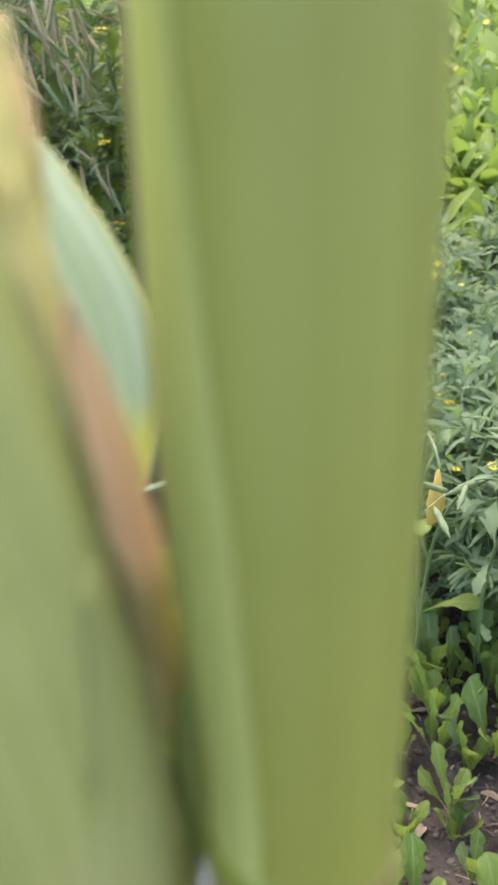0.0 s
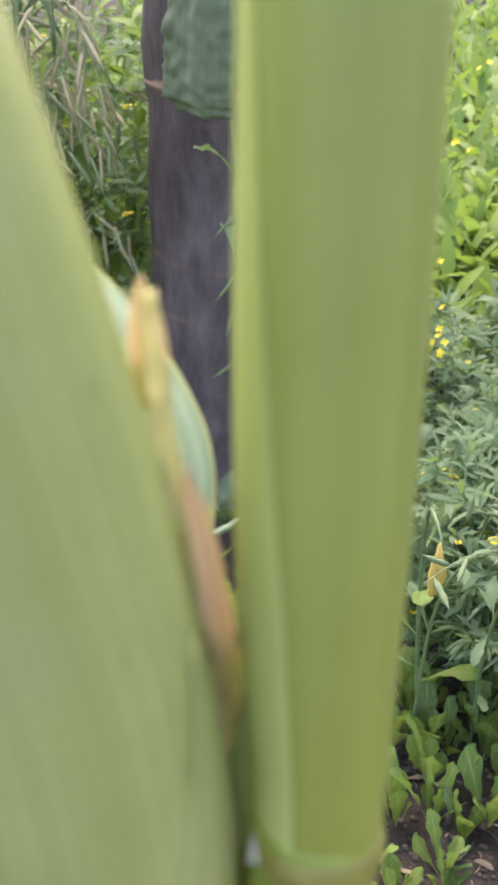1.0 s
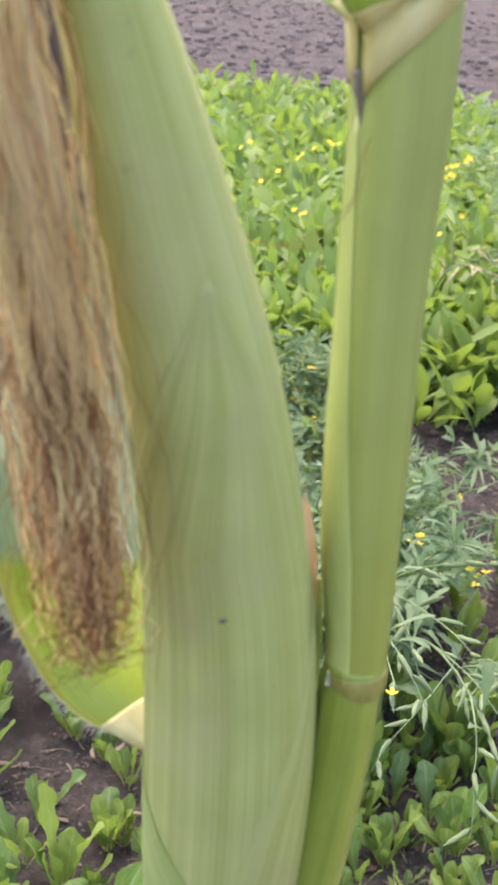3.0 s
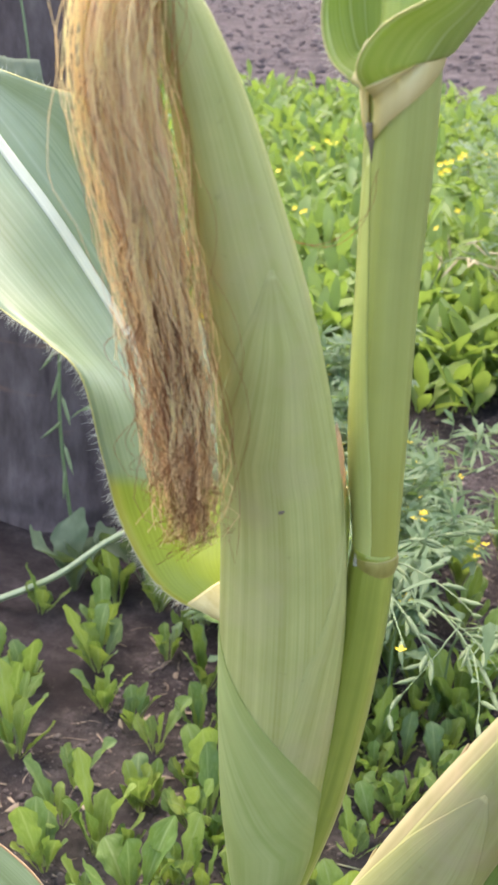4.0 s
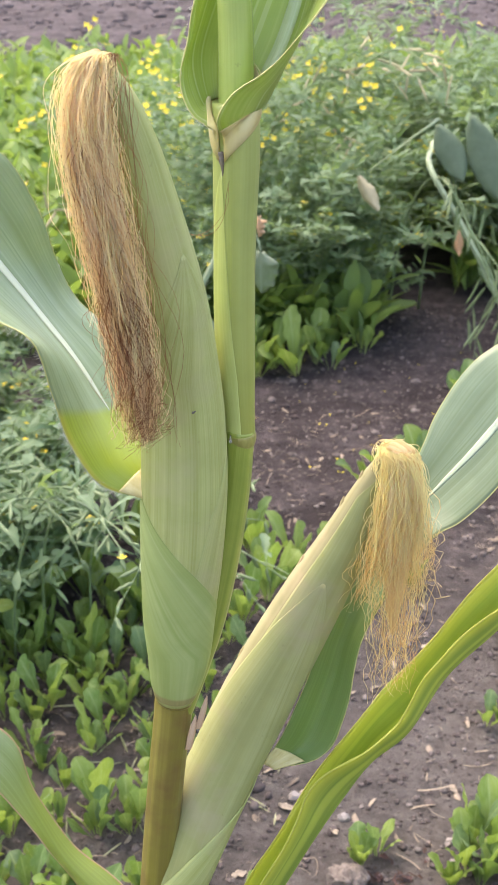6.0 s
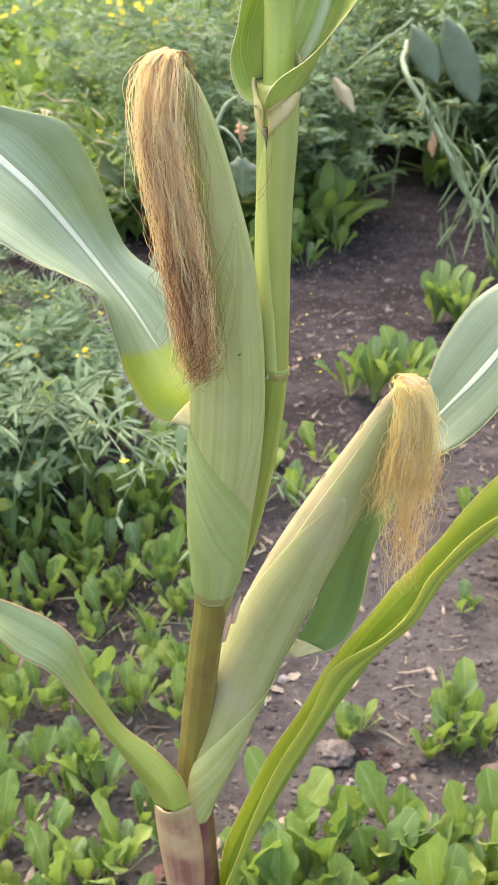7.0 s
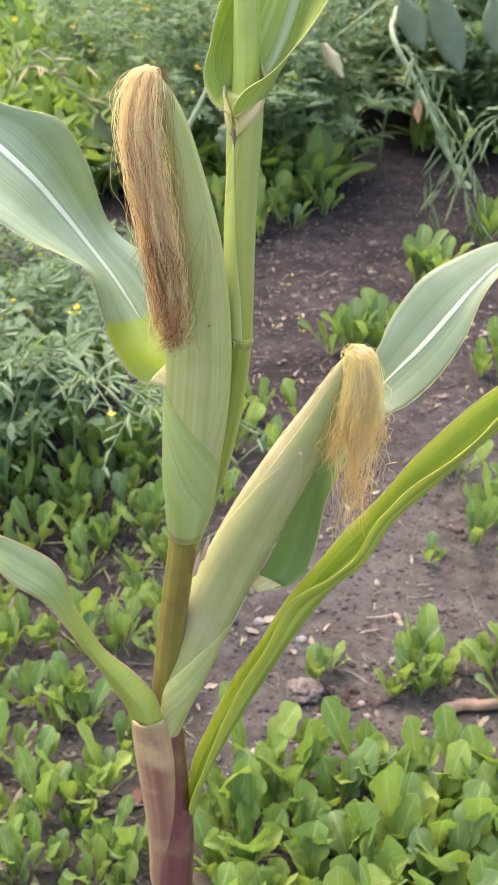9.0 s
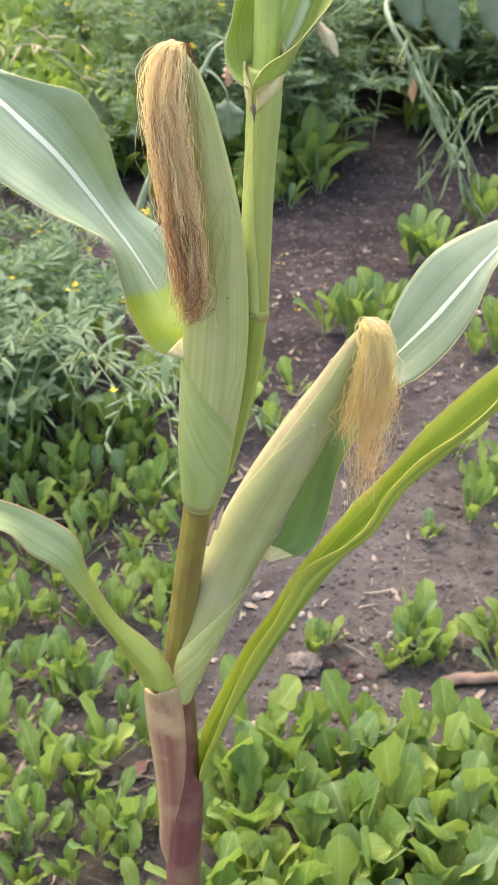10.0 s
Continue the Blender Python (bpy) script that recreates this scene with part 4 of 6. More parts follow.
strands("silk", M_SILK_DARK, ear1, "single dry strand reaching across to the stalk", [(-0.0270, -0.040, 1.030, 0.0003, 0.0003), (-0.0180, -0.032, 1.002, 0.0006, 0.0006), (-0.0080, -0.020, 0.993, 0.0008, 0.0006), (0.0000, -0.006, 0.999, 0.0006, 0.0004), (0.0008, -0.0015, 1.012, 0.0002, 0.0002)], 2, 16, 0.00016, 1.0, 0.0006, short=0.95)

bl = Vector((-0.0150, -0.0308, 0.9148))
for dx_, dz_, r_ in ((0, 0, 0.0007), (0.0022, -0.0008, 0.0009), (0.0031, -0.0003, 0.0005), (-0.0006, 0.0006, 0.0004)):
    part("speck", tube("speck", [(bl.x + dx_ - r_, bl.y + 0.0006, bl.z + dz_, r_ * 0.5), (bl.x + dx_, bl.y + 0.0004, bl.z + dz_ + r_ * 0.3, r_), (bl.x + dx_ + r_, bl.y + 0.0006, bl.z + dz_, r_ * 0.5)], M_SCAR, 8, 8), ear1, "dark blemish")
# second ear
ear2 = part("ear", tube("ear", EAR2, M_BLUSH, 80, 64, wob=0.004), maize, "leaning ear wrapped in pale green husk")
shell("husk_leaf", EAR2, M_HUSK_LOW, ear2, 0.10, 0.645, steps((0, -125), (0.6, -84), (0.85, -46), (0.96, -20), (1, -8)), steps((0, 120), (0.6, 88), (0.85, 48), (0.96, 16), (1, -2)), 0.0004, 0.0002, n=70, m=36, label="outer pointed husk leaf", wavy=0.0001)
shell("husk_leaf", EAR2, M_HUSK_LOW, ear2, 0.40, 0.90, steps((0, -60), (0.8, -40), (1, 8)), steps((0, 100), (0.7, 70), (1, 22)), 0.00015, 0.0001, n=60, m=30, label="inner husk leaf", wavy=0.00005, seed=2.0)
for i, (row, lean) in enumerate(((5, 0.0), (6, 0.4), (7, 0.6), (8, 0.4))):
    c0, c1 = np.array(EAR2[row]), np.array(EAR2[row + 1])
    c = c0 * (1 - lean) + c1 * lean
    up = (c1 - c0)[:3] / np.linalg.norm((c1 - c0)[:3])
    left = np.array([-up[2], 0.0, up[0]])
    q = c[:3] + left * c[3] * 0.985
    dry_tip(q + up * 0.005 + left * 0.0006, q - up * 0.006 - left * 0.0006, 0.0015, ear2, M_PEACH, "withered peach-coloured husk point", side=(0.55, -0.83, 0.0), seed=11.0 + i)
shell("leaf_sheath", EAR2, M_HUSK, maize, 0.0, 0.36, lambda s: -180 + 275 * s ** 1.1, lambda s: 190 - 92 * s ** 3, 0.0010, 0.0007, label="pale green sheath at the base of the second ear")
dry_tip((-0.0180, 0.004, 0.733), (-0.0228, 0.004, 0.711), 0.0022, ear2, M_DRY_PINK, "dry pinkish bract", side=(0.80, 0.60, 0.0), seed=21.0)
dry_tip((-0.0240, 0.001, 0.722), (-0.0285, 0.002, 0.698), 0.0024, ear2, M_DRY_PINK, "dry pinkish bract", side=(0.80, 0.60, 0.0), seed=23.0)
SILK2 = [
    (0.0722, 0.0245, 0.8660, 0.0022, 0.0022),
    (0.0748, 0.0215, 0.8745, 0.0048, 0.0045),
    (0.0790, 0.0175, 0.8720, 0.0088, 0.0075),
    (0.0808, 0.0160, 0.8560, 0.0112, 0.0095),
    (0.0800, 0.0165, 0.8300, 0.0132, 0.0105),
    (0.0792, 0.0180, 0.7990, 0.0150, 0.0110),
    (0.0789, 0.0200, 0.7664, 0.0125, 0.0095),
    (0.0792, 0.0220, 0.7310, 0.0080, 0.0065),
]
part("silk_core", tube("silk_core", [(x, y + 0.001, z, max(0.0006, w * f)) for (x, y, z, w, d), f in zip(SILK2[:7], (0.5, 0.75, 0.82, 0.86, 0.66, 0.36, 0.05))], M_SILK_HEART, 60, 36, ridge=0.10, wob=0.3, squash=0.75), ear2, "dense golden mass of silk")
strands("silk", M_SILK_GOLD, ear2, "fresh golden-yellow silk", SILK2[:6], 420, 22, 0.00022, 1.05, 0.0030, short=0.5, frizz=1.2)
strands("silk", M_SILK_GOLD, ear2, "loose curling wisps of golden silk", SILK2, 200, 21, 0.00020, 1.15, 0.0046, short=0.42, frizz=1.5)
strands("silk", M_SILK_GOLD, ear2, "golden silk drooping beside the husk", [(0.0722, 0.0245, 0.8660, 0.0015, 0.0015), (0.0745, 0.0200, 0.8640, 0.0030, 0.0030), (0.0735, 0.0180, 0.8440, 0.0055, 0.0040), (0.0690, 0.0180, 0.8180, 0.0075, 0.0050), (0.0610, 0.0200, 0.7830, 0.0085, 0.0050)], 130, 23, 0.00020, 1.0, 0.0034, short=0.5, frizz=0.9)
strands("silk", M_SILK_GOLD, ear2, "curled tuft of silk standing off the bundle", [(0.0722, 0.0245, 0.8660, 0.0015, 0.0015), (0.0790, 0.0200, 0.8690, 0.0040, 0.0030), (0.0870, 0.0180, 0.8480, 0.0055, 0.0040), (0.0925, 0.0180, 0.8220, 0.0065, 0.0050), (0.0915, 0.0200, 0.7930, 0.0070, 0.0050)], 60, 24, 0.00019, 1.0, 0.0042, short=0.5, frizz=1.6)
strands("silk", M_SILK_GOLD, ear2, "few strands curling up at the top", [(0.0722, 0.0245, 0.8650, 0.0015, 0.0015), (0.0725, 0.0235, 0.8745, 0.0030, 0.0025), (0.0765, 0.0200, 0.8790, 0.0040, 0.0030), (0.0830, 0.0170, 0.8740, 0.0050, 0.0030)], 14, 25, 0.00022, 1.0, 0.0030, short=0.6, frizz=0.6)

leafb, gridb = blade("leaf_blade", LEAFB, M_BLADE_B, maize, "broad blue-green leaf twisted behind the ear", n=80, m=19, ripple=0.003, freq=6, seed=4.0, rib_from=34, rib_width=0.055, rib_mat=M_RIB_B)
colb = sheet_grid([LEAFB[0], [tuple(np.array(a) * 0.4 + np.array(b) * 0.6) for a, b in zip(LEAFB[0], LEAFB[1])]], 8, 9) + np.array([0, -0.0009, 0])
part("leaf_collar", build("leaf_collar", *thicken(colb, 0.0008)[:2], M_COLLAR, thicken(colb, 0.0008)[2]), leafb, "cream-coloured collar")

# lower leaves
leaf3, grid3 = blade("leaf_blade", LEAF3, M_BLADE_Y, maize, "long folded yellow-green leaf", n=90, m=21, ripple=0.007, freq=12, seed=6.0, rib=False, edge_r=0.0006, edge_mat=M_EDGE_LIME)
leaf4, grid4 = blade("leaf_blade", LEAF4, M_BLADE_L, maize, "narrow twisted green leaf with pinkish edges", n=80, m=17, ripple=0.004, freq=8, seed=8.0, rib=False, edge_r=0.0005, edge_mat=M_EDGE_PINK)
part("leaf_sheath", tube("leaf_sheath", [(-0.0645, -0.0062, 0.5662, 0.0085)] + list(SHEATH4) + [(-0.0600, 0.005, 0.345, 0.0068), (-0.0560, 0.006, 0.318, 0.0030)], M_PINK, 50, 30, squash=0.85), maize, "pinkish cream sheath on the lower stalk")
part("leaf_sheath", tube("leaf_sheath", [(-0.0480, 0.006, 0.470, 0.0085)] + list(SHEATH_LOW), M_PURPLE, 50, 30, ridge=0.015), maize, "purple-red lowest sheath")


# ---- garden herbs ----
def leaf_points(length, width, bend, fold, rr, lobes=0.0, n=15, m=7):
    """Grid (n, m) of a spoon-shaped, wavy leaf with a lobed margin; it grows up and along +x."""
    s_, w_ = (0, 0.12, 0.26, 0.40, 0.55, 0.70, 0.82, 0.91, 0.97, 1.0), (0.10, 0.10, 0.16, 0.40, 0.72, 0.95, 1.0, 0.86, 0.58, 0.12)
    x, z, a, tw, ph = 0.0, 0.0, rr.uniform(1.15, 1.5), rr.uniform(-0.7, 0.7), rr.uniform(0, 9)
    teeth, wave, roll = rr.uniform(2.8, 4.6), rr.uniform(0.35, 0.85), rr.uniform(-0.25, 0.35)
    out = np.zeros((n, m, 3))
    for i in range(n):
        s = i / (n - 1)
        shape = float(np.interp(s, s_, w_))
        for j in range(m):
            c = 2 * j / (m - 1) - 1
            side = 1 if c > 0 else -1
            lobe = 1 + lobes * (abs(c) > 0.9) * (s > 0.3) * (math.sin(teeth * 6.283 * s + ph + side) + 0.7 * noise.noise(Vector((s * 9, side * 3, ph))))
            w = width * shape * lobe
            up = fold * w * abs(c) + width * shape * (wave * c * c * noise.noise(Vector((s * 5.5, side * 2.3 + ph, 0.4))) + roll * c * c)
            up += 0.10 * width * shape * noise.noise(Vector((s * 9, c * 3, ph)))
            t_ = tw * s
            out[i, j] = (x - up * math.sin(a), c * w * math.cos(t_), z + up * math.cos(a) + c * w * math.sin(t_))
        x += math.cos(a) * length / (n - 1)
        z += math.sin(a) * length / (n - 1)
        a -= bend / (n - 1) * (0.2 + 1.8 * s * s)
    return out


def grid_faces(n, m, o=0):
    return [(o + i * m + j, o + i * m + j + 1, o + (i + 1) * m + j + 1, o + (i + 1) * m + j) for i in range(n - 1) for j in range(m - 1)]


def leaf_mesh(name, mat, length, width, bend, fold, rr, lobes=0.0):
    g = leaf_points(length, width, bend, fold, rr, lobes, 25, 9)
    uv = [(j / 8, i / 24) for i in range(25) for j in range(9)]
    return build(name, g.reshape(-1, 3), grid_faces(25, 9), mat, uv)


LEAVES = [leaf_mesh("leaf", M_YOUNG, rng.uniform(0.055, 0.100), rng.uniform(0.011, 0.0165), rng.uniform(0.0, 1.0), rng.uniform(0.0, 0.4), rng, 0.11) for _ in range(20)]
WIDE = [leaf_mesh("leaf", M_SEEDLING, rng.uniform(0.065, 0.105), rng.uniform(0.016, 0.023), rng.uniform(0.1, 1.2), rng.uniform(-0.1, 0.35), rng, 0.20) for _ in range(18)]
TALL = [leaf_mesh("leaf", M_YOUNG, rng.uniform(0.10, 0.16), rng.uniform(0.014, 0.021), rng.uniform(0.2, 1.2), rng.uniform(0.05, 0.3), rng, 0.07) for _ in range(8)]
BROAD = [leaf_mesh("leaf", M_CABBAGE, rng.uniform(0.12, 0.20), rng.uniform(0.035, 0.05), rng.uniform(0.5, 1.4), rng.uniform(0.05, 0.2), rng, 0.08) for _ in range(5)]


def rosette(name, pool, count, label, rr, spread=1.0):
    ob = thing(name, label, "seedling", group="seedlings in the soil")
    for i in range(count):
        lf = part("leaf", rr.choice(pool), ob)
        s = rr.uniform(0.6, 1.15)
        tilt = rr.uniform(-14, 14) * spread
        lf.matrix_basis = pose(0, 0, 0, 0, 0, i * 137.5 + rr.uniform(-25, 25)) @ pose(0.004, 0, 0, rr.uniform(-10, 10), tilt, 0) @ Matrix.Scale(s, 4)
    return ob


SEED = [rosette("seedling", LEAVES, c, "bright green salad seedling with oblong leaves", rng) for c in (5, 6, 7, 8, 9, 10)]
LUSH = [rosette("seedling", WIDE + [leaf_mesh("leaf", M_SEEDLING, rng.uniform(0.075, 0.115), rng.uniform(0.013, 0.019), rng.uniform(0.0, 0.9), rng.uniform(0.0, 0.4), rng, 0.16) for _ in range(12)], c, "lush bright green salad seedling with lobed leaves", rng) for c in (6, 7, 8, 9, 10)]
CLUMP = [rosette("seedling", TALL, c, "upright clump of oblong green leaves", rng, 0.6) for c in (9, 12, 14)]
CAB = [rosette("cabbage_plant", BROAD, c, "blue-green broad-leaved cabbage plant", rng, 1.2) for c in (6, 7)]
used = set()


def plant(pool, x, y, size, turn=None):
    src = next((o for o in pool if o.name not in used), None) or rng.choice(pool)
    z = ground_height(x, y) - 0.004
    m = pose(x, y, z, rng.uniform(-6, 6), rng.uniform(-6, 6), rng.uniform(0, 360) if turn is None else turn)
    if src.name not in used:
        used.add(src.name)
        ob = src
        ob.matrix_basis = m
    else:
        ob = copy_thing(src, m)
    ob.matrix_basis = m @ Matrix.Scale(size, 4)
    return ob


def clear(x, y):
    """Bare soil: a worn strip behind the plant and the patch beside the stone."""
    if 0.50 < y < 1.25 and -0.10 + 0.02 * math.sin(y * 9) < x < 0.26:
        return True
    if 0.30 < y < 1.02 and -0.13 < x < -0.03 + 0.03 * math.sin(y * 14):
        return True
    if y < 1.66 + 0.25 * max(0, -x - 0.3) or not -1.0 < x < 0.62:
        return False
    wig = 0.04 * math.sin(x * 17 + y * 5)
    back = 2.24 + 0.5 * max(0, x + 0.2) if x < -0.02 else (3.25 if x < 0.19 else 2.84)
    return y < back + wig


# seedlings that can be told apart
BEDS = [(0.17, 0.655, 1.0), (0.205, 0.675, 1.15), (0.19, 0.635, 0.9), (0.225, 0.65, 1.0), (0.18, 0.69, 1.0), (0.155, 0.63, 0.7), (0.215, 0.70, 1.1), (0.33, 0.72, 1.0), (0.29, 0.70, 1.0), (0.31, 0.66, 1.1), (0.045, 0.655, 0.75), (0.065, 0.67, 0.6), (0.21, 0.95, 0.7), (0.225, 0.96, 0.5),
                (0.30, 1.09, 1.0), (0.34, 1.07, 1.1), (0.26, 1.17, 1.0), (0.23, 1.2, 0.9), (0.36, 0.95, 0.8)]
BEDS += [(-0.03, 1.37, 1.1), (-0.10, 1.36, 1.2), (-0.15, 1.30, 1.1), (-0.06, 1.22, 1.0), (0.02, 1.28, 0.9), (0.10, 1.30, 0.8),
                (-0.28, 0.55, 1.1), (-0.21, 0.42, 1.1), (-0.25, 0.39, 1.1), (-0.31, 0.43, 1.1), (-0.28, 0.57, 1.0), (-0.37, 0.68, 1.2), (-0.24, 0.70, 0.9), (-0.18, 0.75, 0.8), (-0.24, 0.98, 1.1), (-0.39, 1.03, 1.2), (-0.19, 0.31, 0.8), (-0.16, 0.30, 1.3), (-0.28, 0.29, 1.2)]
for x, y, s in BEDS:
    plant(SEED, x, y, s)
for x, y, s in ((0.02, 1.63, 0.9), (0.07, 1.60, 1.0), (0.12, 1.63, 1.0), (0.16, 1.66, 0.8), (0.20, 1.97, 1.0), (0.25, 1.95, 0.9), (0.36, 1.57, 0.9), (0.42, 1.62, 0.9), (0.36, 2.2, 1.0), (0.45, 2.1, 1.0)):
    plant(CLUMP, x, y, s)


def scatter(pool, count, x0, x1, y0, y1, s0, s1, gap=0.045):
    made, tries = [], 0
    while len(made) < count and tries < count * 20:
        tries += 1
        x, y = rng.uniform(x0, x1), rng.uniform(y0, y1)
        if clear(x, y) or any((x - a) ** 2 + (y - b) ** 2 < gap * gap for a, b in made):
            continue
        made.append((x, y))
        plant(pool, x, y, rng.uniform(s0, s1))


scatter(LUSH, 78, -0.06, 0.44, 0.12, 0.485, 0.85, 1.25, 0.034)
scatter(SEED, 135, -0.60, -0.12, 0.12, 1.20, 0.6, 1.1, 0.036)
scatter(SEED, 30, 0.28, 0.60, 0.50, 1.60, 0.8, 1.3, 0.06)
scatter(SEED, 45, -1.05, -0.5, 0.55, 1.30, 0.9, 1.4, 0.06)
scatter(CLUMP, 26, -0.9, -0.12, 1.15, 1.7, 0.7, 1.0, 0.07)
for x, y, s in ((-0.80, 1.50, 0.9), (-0.86, 1.62, 1.0), (-0.74, 1.58, 0.8), (-0.93, 1.30, 1.0), (-0.86, 1.36, 0.9), (-1.02, 1.22, 0.8), (-0.60, 1.75, 0.9), (-0.75, 1.62, 1.0), (-0.52, 2.45, 1.2), (-0.15, 2.5, 1.1)):
    plant(CAB, x, y, s)


# ---- flowering mustard: thin branched stems with narrow leaves, pods and yellow flowers ----
def mustard_meshes(rr, height, pods, flowers, leaves, lean, dry=False, wide=0.35, trunks=3, pod_len=(0.026, 0.046), hang=0.0, leaf_mat=None):
    sv, sf, lv, lf, pv, pf, fv, ff = [], [], [], [], [], [], [], []

    def stick(a, b, ra, rb):
        d = (b - a).normalized()
        x = d.orthogonal().normalized()
        y = d.cross(x)
        o = len(sv)
        for p, r in ((a, ra), (b, rb)):
            for q in range(5):
                w = q * 1.2566
                sv.append(p + (x * math.cos(w) + y * math.sin(w)) * r)
        for q in range(5):
            sf.append((o + q, o + (q + 1) % 5, o + 5 + (q + 1) % 5, o + 5 + q))

    def leaf(p, d, length, width):
        x = d.normalized()
        y = x.cross(Vector((0, 0, 1)))
        y = (y if y.length > 0.1 else x.orthogonal()).normalized()
        y.rotate(Matrix.Rotation(rr.uniform(-0.9, 0.9), 3, x))
        o = len(lv)
        drop_ = Vector((0, 0, -1)) * length * rr.uniform(0.1, 0.5)
        for i, w in enumerate((0.12, 0.7, 1.0, 0.7, 0.08)):
            s = i / 4
            c = p + x * length * s + drop_ * s * s
            lv.extend((c - y * width * w, c + y * width * w))
        for i in range(4):
            lf.append((o + 2 * i, o + 2 * i + 1, o + 2 * i + 3, o + 2 * i + 2))

    def pod(p, d, length):
        x = d.normalized()
        y = x.orthogonal().normalized()
        z = x.cross(y)
        o = len(pv)
        for s, w in ((0, 0.3), (0.25, 1.0), (0.7, 1.0), (1.0, 0.1)):
            for q in range(4):
                a = q * 1.5708
                pv.append(p + x * length * s + (y * math.cos(a) + z * math.sin(a)) * 0.0024 * w)
        for i in range(3):
            for q in range(4):
                pf.append((o + 4 * i + q, o + 4 * i + (q + 1) % 4, o + 4 * i + 4 + (q + 1) % 4, o + 4 * i + 4 + q))

    def flower(p):
        for q in range(4):
            a = q * 1.5708 + rr.uniform(0, 1)
            d = Vector((math.cos(a), math.sin(a), 0.35))
            t = Vector((-math.sin(a), math.cos(a), 0)) * 0.0035
            o = len(fv)
            fv.extend((p, p + d * 0.004 + t * 0.8, p + d * 0.0075, p + d * 0.004 - t * 0.8))
            ff.append((o, o + 1, o + 2, o + 3))

    def branch(p, d, length, r, level):
        steps = 7 if level == 0 else 5
        for i in range(steps):
            d = (d + Vector((rr.gauss(0, 0.13), rr.gauss(0, 0.13), 0.02 - 0.05 * level)) + Vector(lean) * 0.06).normalized()
            q = p + d * length / steps
            stick(p, q, r * (1 - 0.8 * i / steps), r * (1 - 0.8 * (i + 1) / steps))
            s = i / steps
            out = Vector((rr.gauss(0, 1), rr.gauss(0, 1), 0.35)).normalized()
            if level < 2 and s > (0.12 if level == 0 else 0.3):
                for _ in range(2 if level == 0 else 1):
                    o2 = (d * 0.7 + Vector((rr.gauss(0, 1), rr.gauss(0, 1), 0.2)).normalized() * 0.9).normalized()
                    branch(q, o2, length * rr.uniform(0.35, 0.6) * (1 if level == 0 else 0.8), r * 0.5, level + 1)
            if rr.random() < leaves:
                for _ in range(3):
                    leaf(p.lerp(q, rr.random()), (out + d * 0.4 + Vector((rr.gauss(0, 0.5), rr.gauss(0, 0.5), 0))), rr.uniform(0.025, 0.06) * (1.25 - 0.6 * s), rr.uniform(0.0018, 0.0060))
            if level > 0 and rr.random() < pods:
                for _ in range(3):
                    o3 = (d * 0.6 + Vector((rr.gauss(0, 1), rr.gauss(0, 1), rr.uniform(-0.6, 0.5) - hang))).normalized()
                    pod(p.lerp(q, rr.random()), o3, rr.uniform(*pod_len))
            p = q
        if rr.random() < flowers:
            for _ in range(rr.randint(2, 5)):
                flower(p + Vector((rr.gauss(0, 0.008), rr.gauss(0, 0.008), rr.gauss(0, 0.006))))

    for _ in range(trunks):
        a = rr.uniform(0, 6.3)
        branch(Vector((rr.gauss(0, 0.01), rr.gauss(0, 0.01), 0)), Vector((math.cos(a) * wide, math.sin(a) * wide, 1)), height * rr.uniform(0.75, 1.1), 0.0045, 0)
    return (build("stem", sv, sf, M_MUSTARD_STEM), build("foliage", lv, lf, leaf_mat or M_MUSTARD),
            build("pods", pv, pf, M_POD_DRY if dry else M_POD) if pv else None, build("flowers", fv, ff, M_FLOWER, smooth=False) if fv else None)


def mustard(label, *args, **kw):
    ob = thing("mustard_plant", label, "mustard plant", group="mustard plants gone to seed")
    for n_, me in zip(("stem", "foliage", "pod", "inflorescence"), mustard_meshes(rng, *args, **kw)):
        if me:
            tagged(part(n_, me, ob), kind="" if n_ == "stem" else "stuff")
    return ob


LOW_MUSTARD = [mustard("low feathery blue-green mustard plant", 0.30, 0.0, 0.09, 0.9, (0.1, -0.2, -0.2), trunks=3) for _ in range(3)]
TALL_MUSTARD = [mustard("tall feathery mustard plant with small yellow flowers", 0.55, 0.0, 0.13, 0.9, (0.1, -0.2, -0.1), leaf_mat=M_MUSTARD_TALL) for _ in range(3)]

for x, y, s in ((-0.56, 1.20, 0.9), (-0.55, 1.36, 0.9), (-0.57, 1.50, 0.7), (-0.62, 1.12, 0.8), (-0.60, 1.28, 0.9)):
    plant(LOW_MUSTARD, x, y, s)
for x, y, s in ((-0.46, 2.46, 0.6), (-0.30, 2.52, 0.8), (-0.15, 2.55, 0.9), (-0.40, 2.70, 0.8), (-0.22, 2.75, 0.9), (-0.35, 3.0, 0.9), (-0.12, 3.1, 1.0), (0.12, 3.25, 0.9), (0.0, 3.5, 1.0), (-0.62, 2.9, 0.7), (-0.8, 3.2, 0.8), (0.62, 3.3, 1.0), (-0.02, 2.85, 0.9), (0.20, 3.4, 0.9), (-0.25, 3.3, 1.0), (-1.74, 1.45, 0.9), (-1.78, 1.62, 1.1), (-1.70, 1.78, 0.9), (-1.80, 1.86, 1.2), (-1.95, 1.9, 1.2)):
    plant(TALL_MUSTARD, x, y, s)


